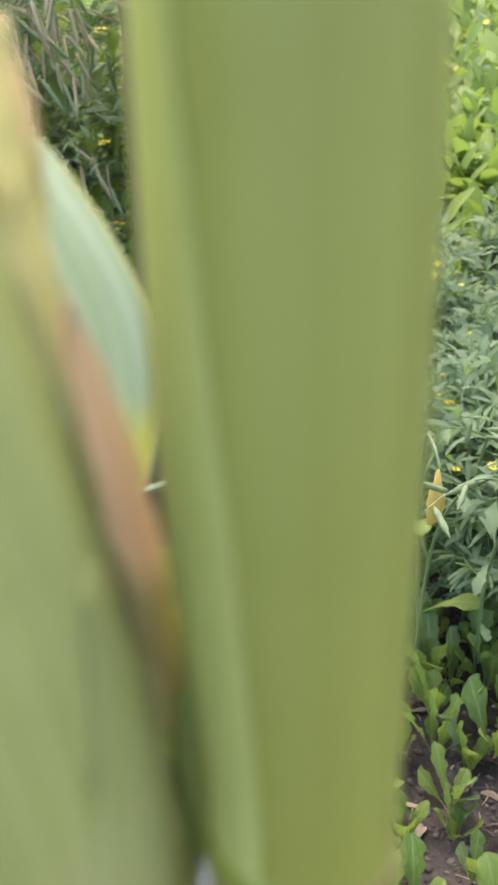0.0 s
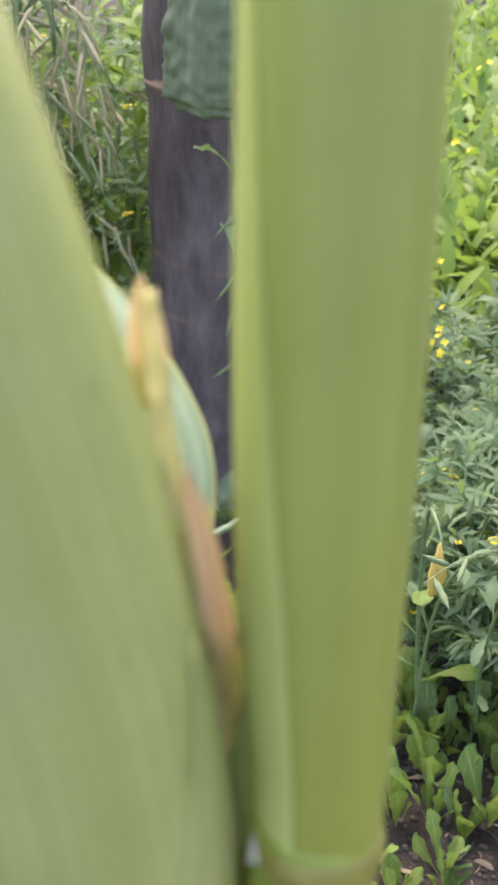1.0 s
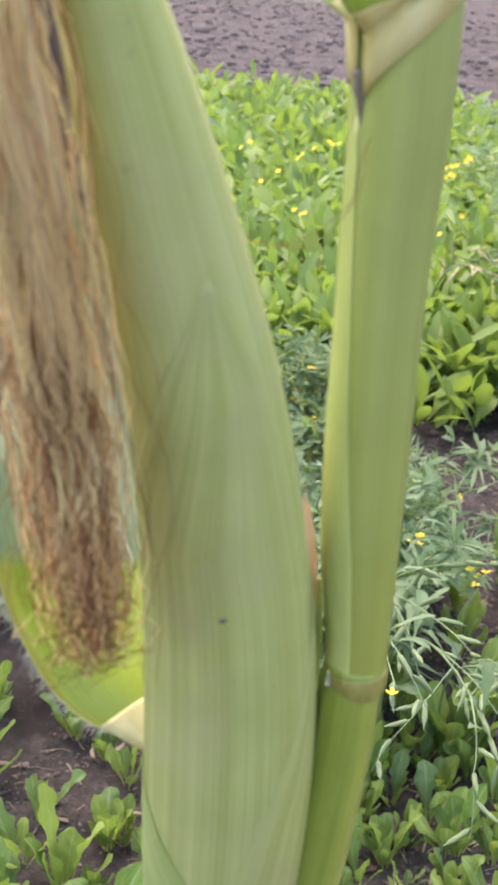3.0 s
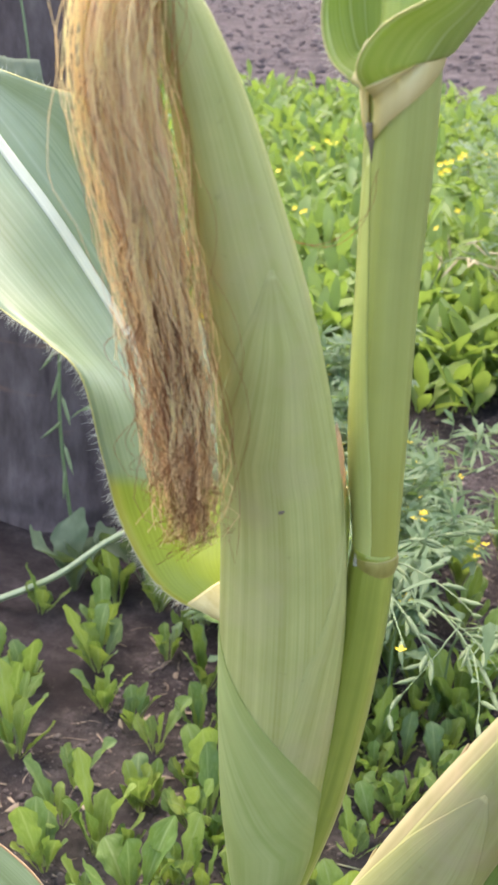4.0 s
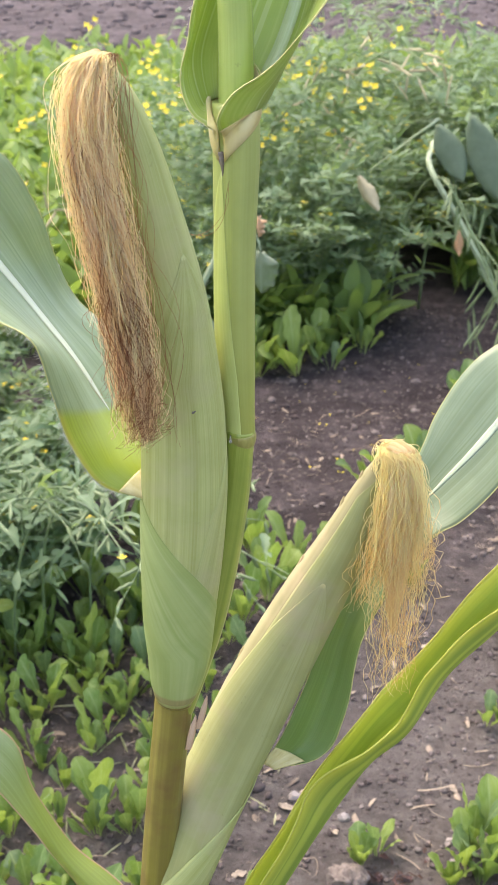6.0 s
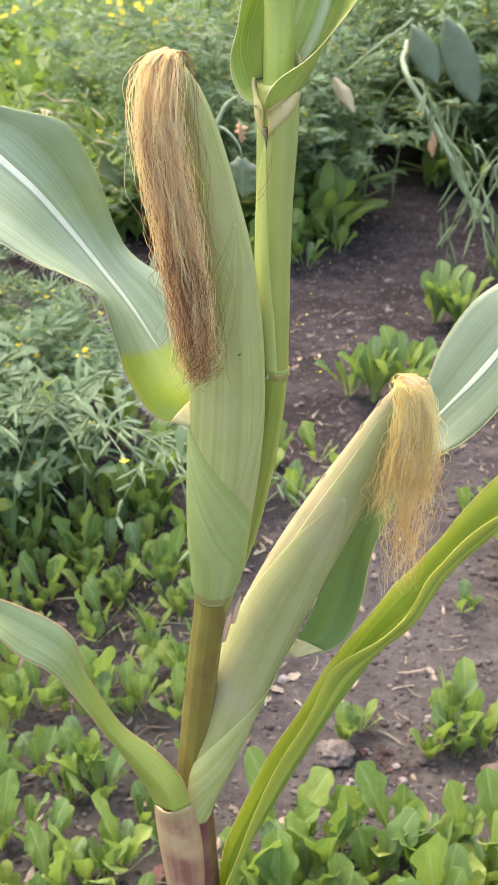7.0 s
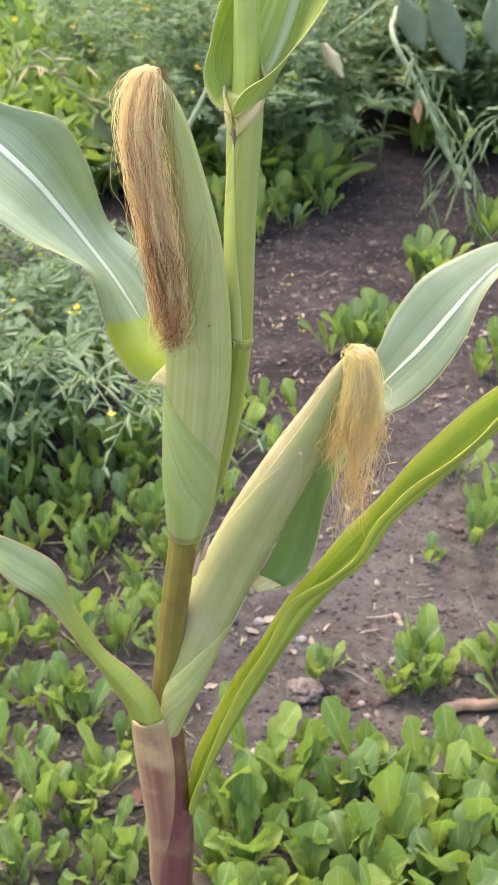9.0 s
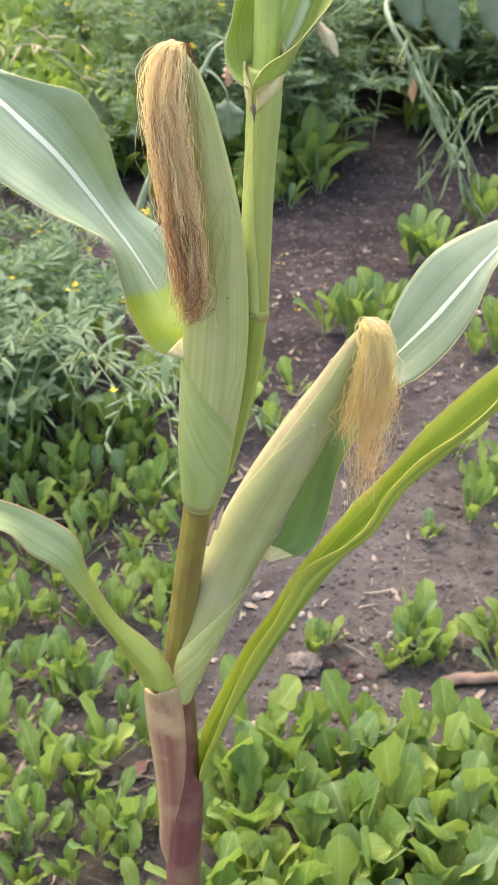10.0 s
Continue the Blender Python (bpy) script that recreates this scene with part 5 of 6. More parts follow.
for x, y, s in ((-0.44, 2.26, 1.1), (-0.36, 2.22, 1.2), (-0.27, 2.20, 1.1), (-0.18, 2.22, 1.2), (-0.10, 2.26, 1.1), (-0.03, 2.36, 1.1), (-0.31, 2.26, 1.3), (-0.14, 2.30, 1.3), (-0.20, 2.30, 1.0), (-0.12, 2.36, 1.1), (-0.05, 2.46, 1.0), (-0.28, 2.34, 1.0), (-0.01, 2.60, 0.9), (-0.08, 2.56, 1.1), (0.24, 2.90, 1.1), (0.33, 2.92, 1.0), (0.44, 2.88, 1.1), (-0.33, 2.30, 1.0), (-0.24, 2.26, 0.9), (-0.40, 2.36, 1.1), (-0.16, 2.42, 1.2), (-0.46, 1.28, 0.8), (-0.40, 1.20, 0.8), (-0.48, 1.02, 0.8), (-0.42, 0.92, 0.8), (-0.50, 0.86, 0.7)):
    plant(SEED, x, y, 1.35 * s)
for x, y, s in ((-0.04, 2.60, 0.9), (0.28, 2.98, 1.2), (0.40, 2.95, 1.3), (0.52, 2.98, 1.3), (0.34, 3.15, 1.4), (0.48, 3.2, 1.4), (-0.78, 1.42, 0.8), (-0.90, 1.75, 0.9), (-0.72, 1.68, 0.8), (-0.82, 1.82, 0.9), (-0.68, 1.50, 0.7), (0.22, 3.2, 1.2)):
    plant(LOW_MUSTARD, x, y, s)


def pod_mesh(mat, bend):
    """Slim seed pod along +x, one unit long, with a beaked tip and beaded sides."""
    v, f = [], []
    rows_ = ((0.0, 0.010), (0.10, 0.012), (0.14, 0.045), (0.30, 0.062), (0.45, 0.052), (0.60, 0.062), (0.76, 0.050), (0.85, 0.022), (1.0, 0.007))
    for s, w in rows_:
        for q in range(6):
            a = q * 1.0472
            v.append((s, w * math.cos(a), w * math.sin(a) * 0.85 + bend * s * s))
    for i in range(len(rows_) - 1):
        for q in range(6):
            f.append((6 * i + q, 6 * i + (q + 1) % 6, 6 * i + 6 + (q + 1) % 6, 6 * i + 6 + q))
    return build("pod", v, f, mat)


PODS = [pod_mesh(M_POD, c) for c in (-0.10, 0.05, 0.16)]
PODS_DRY = [pod_mesh(M_POD_DRY, c) for c in (-0.10, 0.05, 0.16)] + PODS[:1]


def spray(label, line, seed, sides, pod_len, pods, gap, hang, first=0.4, leaves=6, flowers=0, thick=0.0032):
    """One branched mustard stem along a line, with racemes of single pods, some narrow leaves and flowers."""
    rr = random.Random(seed)
    ob = thing("mustard_plant", label, "mustard plant", group="mustard plants gone to seed")
    c = spline(line, 30)
    part("stem", tube("stem", [(*p, thick * (1 - 0.7 * i / 29)) for i, p in enumerate(c)], M_MUSTARD_STEM, 30, 7), ob)

    def pod(p, d, length):
        q = part("pod", rr.choice(pods), ob)
        q.matrix_basis = Matrix.Translation(p) @ d.to_track_quat("X", "Z").to_matrix().to_4x4() @ Matrix.Rotation(rr.uniform(0, 6), 4, "X") @ Matrix.Diagonal((length, 0.054 + 0.2 * (length - 0.035), 0.050, 1))

    def raceme(pts):
        run = 0.0
        for i in range(1, len(pts)):
            a, e = Vector(pts[i - 1]), Vector(pts[i])
            d = (e - a).normalized()
            run += (e - a).length
            if run > gap:
                run = 0.0
                o = Vector((rr.gauss(0, 1), rr.gauss(0, 1), rr.gauss(0, 0.5))).normalized()
                pod(e, (d * 0.7 + o * 0.7 + Vector((0, 0, -hang))).normalized(), rr.uniform(*pod_len))

    raceme(c[int(30 * first):])
    for s_ in range(sides):
        i = int(29 * rr.uniform(first * 0.8, 0.9))
        p = Vector(c[i])
        d = (Vector(c[i]) - Vector(c[i - 1])).normalized() + Vector((rr.gauss(0, 0.8), rr.gauss(0, 0.8), 0.2))
        d.normalize()
        pts = [p]
        for q in range(12):
            d = (d + Vector((rr.gauss(0, 0.06), rr.gauss(0, 0.06), -0.05 - 0.10 * hang))).normalized()
            pts.append(pts[-1] + d * 0.013 * (1 + 4 * (pod_len[1] - 0.03)))
        part("branch", tube("branch", [(*q, 0.0012 - 0.0007 * k_ / 12) for k_, q in enumerate(pts)], M_MUSTARD_STEM, 13, 5), ob)
        raceme(pts[3:])
    for q in range(leaves):
        i = int(29 * rr.uniform(0.15, 0.9))
        g = leaf_points(rr.uniform(0.04, 0.08), rr.uniform(0.004, 0.009), rr.uniform(0.5, 1.8), 0.2, rr, 0.2)
        lf_ = part("leaf", build("leaf", g.reshape(-1, 3), grid_faces(15, 7), M_MUSTARD, [(j / 6, k_ / 14) for k_ in range(15) for j in range(7)]), ob)
        lf_.matrix_basis = Matrix.Translation(Vector(c[i])) @ pose(0, 0, 0, 0, rr.uniform(20, 60), rr.uniform(0, 360))
    for q in range(flowers):
        p = Vector(c[-1]) + Vector((rr.gauss(0, 0.008), rr.gauss(0, 0.008), rr.gauss(0, 0.006)))
        v, f = [], []
        for a in (0.3, 1.87, 3.44, 5.01):
            d, t = Vector((math.cos(a), math.sin(a), 0.4)), Vector((-math.sin(a), math.cos(a), 0)) * 0.0022
            o = len(v)
            v += [p, p + d * 0.003 + t, p + d * 0.0058 + t * 0.6, p + d * 0.0058 - t * 0.6, p + d * 0.003 - t]
            f.append((o, o + 1, o + 2, o + 3, o + 4))
        part("flower", build("flower", v, f, M_FLOWER, smooth=False), ob, "small yellow flower")
    return ob


LODGED = "lodged mustard stem hung with pale green seed pods"
LINES = [
    ([(-0.50, 1.02, 0.0), (-0.46, 0.96, 0.20), (-0.38, 0.87, 0.37), (-0.30, 0.79, 0.41), (-0.235, 0.705, 0.395)], 4, 1),
    ([(-0.46, 1.05, 0.0), (-0.43, 1.00, 0.22), (-0.36, 0.92, 0.36), (-0.29, 0.85, 0.385), (-0.24, 0.80, 0.33)], 5, 0),
    ([(-0.56, 0.98, 0.0), (-0.52, 0.95, 0.22), (-0.45, 0.90, 0.34), (-0.38, 0.86, 0.38), (-0.322, 0.833, 0.36)], 4, 1),
    ([(-0.40, 1.10, 0.0), (-0.37, 1.04, 0.2), (-0.30, 0.95, 0.30), (-0.22, 0.86, 0.32), (-0.15, 0.80, 0.27)], 5, 0)]
LINES += [
    ([(-0.34, 1.16, 0.0), (-0.31, 1.10, 0.16), (-0.24, 1.02, 0.24), (-0.16, 0.95, 0.25), (-0.10, 0.90, 0.20)], 4, 0),
    ([(-0.28, 1.20, 0.0), (-0.25, 1.16, 0.12), (-0.18, 1.12, 0.17), (-0.10, 1.08, 0.15), (-0.04, 1.06, 0.10)], 4, 0),
    ([(-0.56, 1.10, 0.0), (-0.53, 1.06, 0.25), (-0.48, 1.02, 0.36), (-0.44, 0.99, 0.39), (-0.40, 0.97, 0.36)], 3, 1)]
for i, (line, sides, fl) in enumerate(LINES):
    spray(LODGED, line, 100 + i, sides - 1, (0.024, 0.038), PODS, 0.022, 0.2, flowers=fl, leaves=12, thick=0.0022)
DROOP = "arching mustard stem with long drooping seed pods over bare soil"
for i, line in enumerate((
        [(0.02, 2.60, 0.0), (0.06, 2.48, 0.30), (0.13, 2.34, 0.44), (0.21, 2.24, 0.34), (0.28, 2.17, 0.20), (0.34, 2.12, 0.10)],
        [(0.10, 2.70, 0.0), (0.12, 2.58, 0.22), (0.19, 2.42, 0.30), (0.27, 2.30, 0.25), (0.36, 2.20, 0.12)],
        [(0.44, 2.60, 0.0), (0.42, 2.50, 0.16), (0.38, 2.40, 0.26), (0.31, 2.30, 0.24), (0.24, 2.22, 0.12)],
        [(0.30, 2.55, 0.0), (0.33, 2.42, 0.24), (0.39, 2.26, 0.32), (0.45, 2.14, 0.24), (0.50, 2.06, 0.12)])):
    arch = spray(DROOP, line, 120 + i, 4, (0.055, 0.085), PODS, 0.030, 0.9, leaves=5, thick=0.0034)
DRIED = "tall mustard stem hung with long drying seed pods"
for i in range(20):
    x, y, h = -1.47 - 0.022 * i + rng.uniform(-0.05, 0.05), 1.22 + 0.05 * (i % 5) + rng.uniform(-0.04, 0.04), rng.uniform(0.60, 0.95)
    spray(DRIED, [(x, y, 0), (x + 0.02, y - 0.01, h * 0.5), (x + rng.uniform(0, 0.08), y - 0.03, h * 0.9), (x + rng.uniform(0.02, 0.14), y - 0.05, h), (x + rng.uniform(0.06, 0.2), y - 0.06, h * 0.9)], 140 + i, 5, (0.05, 0.08), PODS_DRY, 0.030, 0.9, first=0.25, leaves=16, flowers=2 if i % 4 == 0 else 0, thick=0.004)


# ---- the field of leaf mustard behind, too many to count ----
def field(name, label, mat, count, zone, length, width, height, seed, skip=True):
    rr = random.Random(seed)
    v, f = [], []
    k_ = 0
    while k_ < count:
        x, y = zone(rr)
        if skip and clear(x, y):
            continue
        k_ += 1
        L, w, a = length * rr.uniform(0.55, 1.35), width * rr.uniform(0.6, 1.3), rr.uniform(0, 6.283)
        up = rr.uniform(0.55, 1.5)
        d = Vector((math.cos(a) * math.cos(up), math.sin(a) * math.cos(up), math.sin(up)))
        tw = rr.uniform(-0.8, 0.8)
        s = Vector((-math.sin(a), math.cos(a), 0))
        nrm = d.cross(s)
        p = Vector((x, y, height * rr.random() ** 2))
        o = len(v)
        bend = rr.uniform(0.1, 0.7)
        for i, wd in enumerate((0.12, 0.30, 0.85, 1.0, 0.80, 0.22)):
            t = i / 5
            c = p + d * L * t + (Vector((math.cos(a), math.sin(a), 0)) * 0.5 - Vector((0, 0, 1))) * L * bend * t * t * 0.6
            q = (s + nrm * tw * t).normalized()
            v.extend((c - q * w * wd + nrm * w * wd * 0.2, c - nrm * w * wd * 0.1, c + q * w * wd + nrm * w * wd * 0.2))
        for i in range(5):
            for j in (0, 1):
                f.append((o + 3 * i + j, o + 3 * i + j + 1, o + 3 * i + j + 4, o + 3 * i + j + 3))
    return tagged(new(name, build(name, v, f, mat)), label, "leafy crop", kind="stuff")


def far_zone(rr):
    y = 2.4 + 4.2 * rr.random() ** 1.4
    return rr.uniform(-0.85 * y - 0.6, 0.35 * y - 0.2), y


def mid_zone(rr):
    y = 1.9 + 1.8 * rr.random()
    return rr.uniform(-2.6, -0.65), y


field("leaf_mustard", "dense bed of bright green leaf mustard", M_FIELD, 24000, far_zone, 0.13, 0.019, 0.10, 31)
field("leaf_mustard", "bright yellow-green bed of broad leaves", M_FIELD, 4600, mid_zone, 0.13, 0.019, 0.07, 32)
field("leafy_weeds", "fresh green weeds growing beside the tree trunk", M_FIELD, 1300, lambda r: (r.uniform(-2.2, -1.5), r.uniform(1.42, 1.9)), 0.09, 0.011, 0.70, 33)
rr = random.Random(41)
fv, ff = [], []
heads = []
for _ in range(46):
    y = rr.uniform(2.5, 3.6)
    heads.append((rr.uniform(-0.30 * y, 0.02 * y), y, rr.uniform(0.38, 0.66), rr.randint(2, 5), 0.011))
for _ in range(14):
    y = rr.uniform(2.6, 3.4)
    heads.append((rr.uniform(-0.56 * y, -0.30 * y), y, rr.uniform(0.25, 0.50), rr.randint(1, 3), 0.010))
for _ in range(8):
    heads.append((rr.uniform(-0.80, -0.70), rr.uniform(1.22, 1.34), rr.uniform(0.34, 0.52), rr.randint(1, 3), 0.0062))
for x, y, z, many, size in heads:
    for _ in range(many):
        p = Vector((x + rr.gauss(0, 1.6 * size), y + rr.gauss(0, 1.6 * size), z + rr.gauss(0, 1.3 * size)))
        tip_ = Vector((rr.uniform(-0.6, 0.6), -rr.uniform(0.2, 0.9), 0.7)).normalized()
        ax = tip_.orthogonal().normalized()
        ay = tip_.cross(ax)
        for q in range(4):
            a = q * 1.5708
            d, t = ax * math.cos(a) + ay * math.sin(a) + tip_ * 0.3, (ay * math.cos(a) - ax * math.sin(a)) * 0.42
            o = len(fv)
            fv += [p, p + (d * 0.5 + t) * size, p + d * size, p + (d * 0.5 - t) * size]
            ff.append((o, o + 1, o + 2, o + 3))
for _ in range(55):
    x, y = rr.uniform(-0.35, 0.3), rr.uniform(1.7, 2.5)
    p, a = Vector((x, y, ground_height(x, y) + 0.003)), rr.uniform(0, 6.3)
    d, t = Vector((math.cos(a), math.sin(a), 0.2)) * 0.004, Vector((-math.sin(a), math.cos(a), 0)) * 0.002
    o = len(fv)
    fv += [p - d, p + t, p + d, p - t]
    ff.append((o, o + 1, o + 2, o + 3))
tagged(new("mustard_flowers", build("mustard_flowers", fv, ff, M_FLOWER, smooth=False)), "scattered small yellow mustard flowers and fallen petals", "flowers", kind="stuff")

# ---- single plants that stand out ----
STALK_W = [
    (-0.3906, 1.6800, 0.0427, 0.0086),
    (-0.3917, 1.6800, 0.1187, 0.0079),
    (-0.3670, 1.6800, 0.2464, 0.0072),
    (-0.3077, 1.6800, 0.3824, 0.0060),
    (-0.2511, 1.6800, 0.4958, 0.0049),
    (-0.2221, 1.6800, 0.5550, 0.0034),
    (-0.2007, 1.6800, 0.5742, 0.0019),
]
bolt = thing("bolting_plant", "bolted plant with a bent pale stalk and broad leaves", "plant")
part("stem", tube("stem", STALK_W, M_STALK_PALE, 30, 10), bolt)
sw = STALK_W[3]
part("stem", tube("stem", [(*sw[:3], 0.005), (sw[0] - 0.015, sw[1], sw[2] + 0.05, 0.0035), (sw[0] - 0.012, sw[1], sw[2] + 0.10, 0.002)], M_STALK_PALE, 12, 8), bolt)


def hung_leaf(parent, x, y, z, length, width, turn, droop, mat, label=""):
    g = leaf_points(length, width, droop, 0.15, rng, 0.08)
    ob = part("leaf", build("leaf", g.reshape(-1, 3), grid_faces(15, 7), mat, [(j / 6, i / 14) for i in range(15) for j in range(7)]), parent, label)
    ob.matrix_basis = pose(x, y, z, 0, 35, turn)
    return ob


part("stem", tube("stem", [(-0.236, 1.68, 0.52, 0.0030), (-0.215, 1.67, 0.512, 0.0022), (-0.195, 1.66, 0.490, 0.0015), (-0.188, 1.655, 0.465, 0.001)], M_STALK_PALE, 12, 7), bolt)
for at_, drop_, half_, mat_, label_ in (((-0.188, 1.655, 0.470), 0.075, 0.030, M_GREYLEAF, "hanging grey-green lobed leaf"), ((-0.290, 1.655, 0.335), 0.080, 0.032, M_GREYLEAF, "hanging grey-green lobed leaf"), ((-0.190, 1.652, 0.535), 0.034, 0.009, M_WITHERED, "withered orange leaf")):
    rows_ = [[(at_[0] + c * half_ * w, at_[1] - 0.012 * (1 - c * c), at_[2] - drop_ * f) for c in (-1, -0.5, 0, 0.5, 1)] for f, w in ((0, 0.15), (0.18, 0.75), (0.4, 1.0), (0.65, 0.9), (0.85, 0.6), (1.0, 0.12))]
    sg_ = sheet_grid(rows_, 24, 13, 0.011, 8.0, at_[0] * 30)
    part("leaf", build("leaf", *thicken(sg_, 0.0006)[:2], mat_, thicken(sg_, 0.0006)[2]), bolt, label_)
weed = thing("radish_plant", "tall weed with a drooping blue-green leaf beside the tree", "plant")
part("stem", tube("stem", [(-1.07, 1.30, -0.01, 0.0035), (-1.09, 1.30, 0.25, 0.003), (-1.085, 1.31, 0.5, 0.0026), (-1.12, 1.32, 0.72, 0.0022), (-1.13, 1.33, 0.86, 0.002), (-1.16, 1.35, 1.0, 0.0015)], M_MUSTARD_STEM, 30, 8), weed)
g_ = [[(x0 + (x1 - x0) * u, 1.262 - 0.016 * math.sin(3 * u) + dy, z) for u in (0, 0.5, 1)] for z, x0, x1, dy in ((0.86, -1.150, -1.080, 0.03), (0.80, -1.172, -1.056, 0.01), (0.73, -1.180, -1.050, 0.0), (0.67, -1.180, -1.048, -0.006), (0.635, -1.150, -1.052, 0.0))]
sg = sheet_grid(g_, 40, 25, 0.012, 20.0, 3.0)
sg += np.array([[(0, 0.005 * noise.noise(Vector((i * 0.35, j * 0.45, 2))), 0.003 * noise.noise(Vector((i * 0.5, j * 0.5, 9)))) for j in range(25)] for i in range(40)])
part("leaf", build("leaf", *thicken(sg, 0.0008)[:2], M_GREYLEAF, thicken(sg, 0.0008)[2]), weed, "large drooping grey-green crinkled leaf")
for i in range(9):
    z_ = 0.18 + 0.045 * i
    q = part("pod", PODS[i % 3], weed)
    q.matrix_basis = Matrix.Translation((-1.082, 1.298, z_)) @ Vector((math.sin(i * 2.4), -0.4, -1.3)).to_track_quat("X", "Z").to_matrix().to_4x4() @ Matrix.Diagonal((0.055, 0.06, 0.055, 1))
for z_, t_ in ((0.25, 20), (0.42, 140), (0.55, 260), (0.7, 60)):
    hung_leaf(weed, -1.09, 1.305, z_, 0.09, 0.012, t_, 1.6, M_MUSTARD)
side_weed = thing("mustard_plant", "mustard plant with dark broad leaves and one yellowing leaf", "mustard plant", group="mustard plants gone to seed")
part("stem", tube("stem", [(0.20, 2.95, -0.01, 0.008), (0.18, 2.80, 0.30, 0.0065), (0.14, 2.60, 0.50, 0.005), (0.10, 2.42, 0.53, 0.0035), (-0.03, 2.32, 0.45, 0.002)], M_MUSTARD_STEM, 30, 8), side_weed)
part("stem", tube("stem", [(0.12, 2.60, 0.46, 0.006), (0.113, 2.36, 0.454, 0.0065), (0.19, 2.33, 0.33, 0.006), (0.262, 2.30, 0.20, 0.005), (0.30, 2.28, 0.12, 0.004)], M_STALK_PALE, 24, 8), side_weed, "pale bent stem")
for at_, to_, half_, mat_, label_ in (((-0.046, 2.31, 0.445), (0.0, 2.29, 0.372), 0.016, M_POD_DRY, "yellowing hanging leaf"), ((0.125, 2.31, 0.56), (0.185, 2.27, 0.445), 0.030, M_CABBAGE, "dark blue-green hanging leaf"), ((0.195, 2.31, 0.58), (0.272, 2.26, 0.400), 0.036, M_CABBAGE, "dark blue-green hanging leaf"), ((0.33, 2.33, 0.56), (0.37, 2.28, 0.43), 0.034, M_CABBAGE, "dark blue-green hanging leaf"), ((0.180, 2.30, 0.325), (0.186, 2.29, 0.270), 0.010, M_WITHERED, "withered orange leaf")):
    at_, to_ = np.array(at_), np.array(to_)
    rows_ = [[at_ + (to_ - at_) * f + np.array([c * half_ * w, 0.010 * c * c, 0.35 * c * half_ * w]) for c in (-1, -0.5, 0, 0.5, 1)] for f, w in ((0, 0.1), (0.2, 0.65), (0.45, 1.0), (0.7, 0.85), (0.9, 0.45), (1.0, 0.05))]
    sg_ = sheet_grid(rows_, 24, 13, 0.004, 6.0, at_[0] * 30)
    part("leaf", build("leaf", *thicken(sg_, 0.0006)[:2], mat_, thicken(sg_, 0.0006)[2]), side_weed, label_)
LEANING = "leaning dry mustard stem with straw-coloured pods"
for i, line in enumerate((
        [(-0.42, 2.75, 0.0), (-0.38, 2.68, 0.50), (-0.294, 2.62, 0.829), (-0.20, 2.6, 0.885), (-0.109, 2.58, 0.90)],
        [(-0.36, 2.85, 0.0), (-0.32, 2.72, 0.35), (-0.264, 2.62, 0.495), (-0.15, 2.6, 0.62), (-0.03, 2.56, 0.70)],
        [(-0.10, 2.85, 0.0), (-0.12, 2.75, 0.40), (-0.08, 2.65, 0.60), (0.02, 2.58, 0.68), (0.10, 2.5, 0.66)],
        [(-0.98, 2.72, 0.0), (-0.93, 2.66, 0.16), (-0.86, 2.6, 0.27), (-0.76, 2.56, 0.28), (-0.66, 2.52, 0.22)])):
    spray(LEANING, line, 170 + i, 5, (0.045, 0.075), PODS_DRY, 0.030, 0.3, first=0.3, leaves=8, flowers=3, thick=0.0040)
fallen = thing("fallen_stalk", "pale green stalk leaning over dark soil", "stalk")
part("stem", tube("stem", [(-1.12, 1.10, 0.0, 0.006), (-1.00, 1.14, 0.065, 0.0055), (-0.92, 1.19, 0.13, 0.005), (-0.85, 1.25, 0.165, 0.004), (-0.79, 1.30, 0.17, 0.003)], M_STALK_PALE, 24, 8), fallen)
for x_, t_ in ((-0.86, 30), (-0.80, -60), (-0.79, 100)):
    hung_leaf(fallen, x_, 1.19 + (x_ + 0.92), 0.16, 0.09, 0.016, t_, 1.6, M_CABBAGE)
wilt = thing("wilting_plant", "small weed with one yellowed pointed leaf", "plant")
part("stem", tube("stem", [(-0.56, 1.00, -0.01, 0.003), (-0.545, 0.96, 0.20, 0.0025), (-0.50, 0.89, 0.37, 0.002), (-0.46, 0.835, 0.41, 0.0015), (-0.44, 0.817, 0.396, 0.0012)], M_MUSTARD_STEM, 20, 8), wilt)
part("leaf", tube("leaf", [(-0.441, 0.815, 0.398, 0.001), (-0.440, 0.812, 0.385, 0.005), (-0.440, 0.812, 0.370, 0.0085), (-0.443, 0.813, 0.352, 0.008), (-0.450, 0.815, 0.338, 0.002)], M_YELLOWED, 20, 9, wob=0.3, squash=0.45), wilt, "yellow withered leaf")
for z_, t_ in ((0.10, 20), (0.16, 200), (0.22, 300), (0.28, 90)):
    hung_leaf(wilt, -0.55, 0.975, z_, 0.08, 0.012, t_, 1.8, M_SEEDLING)

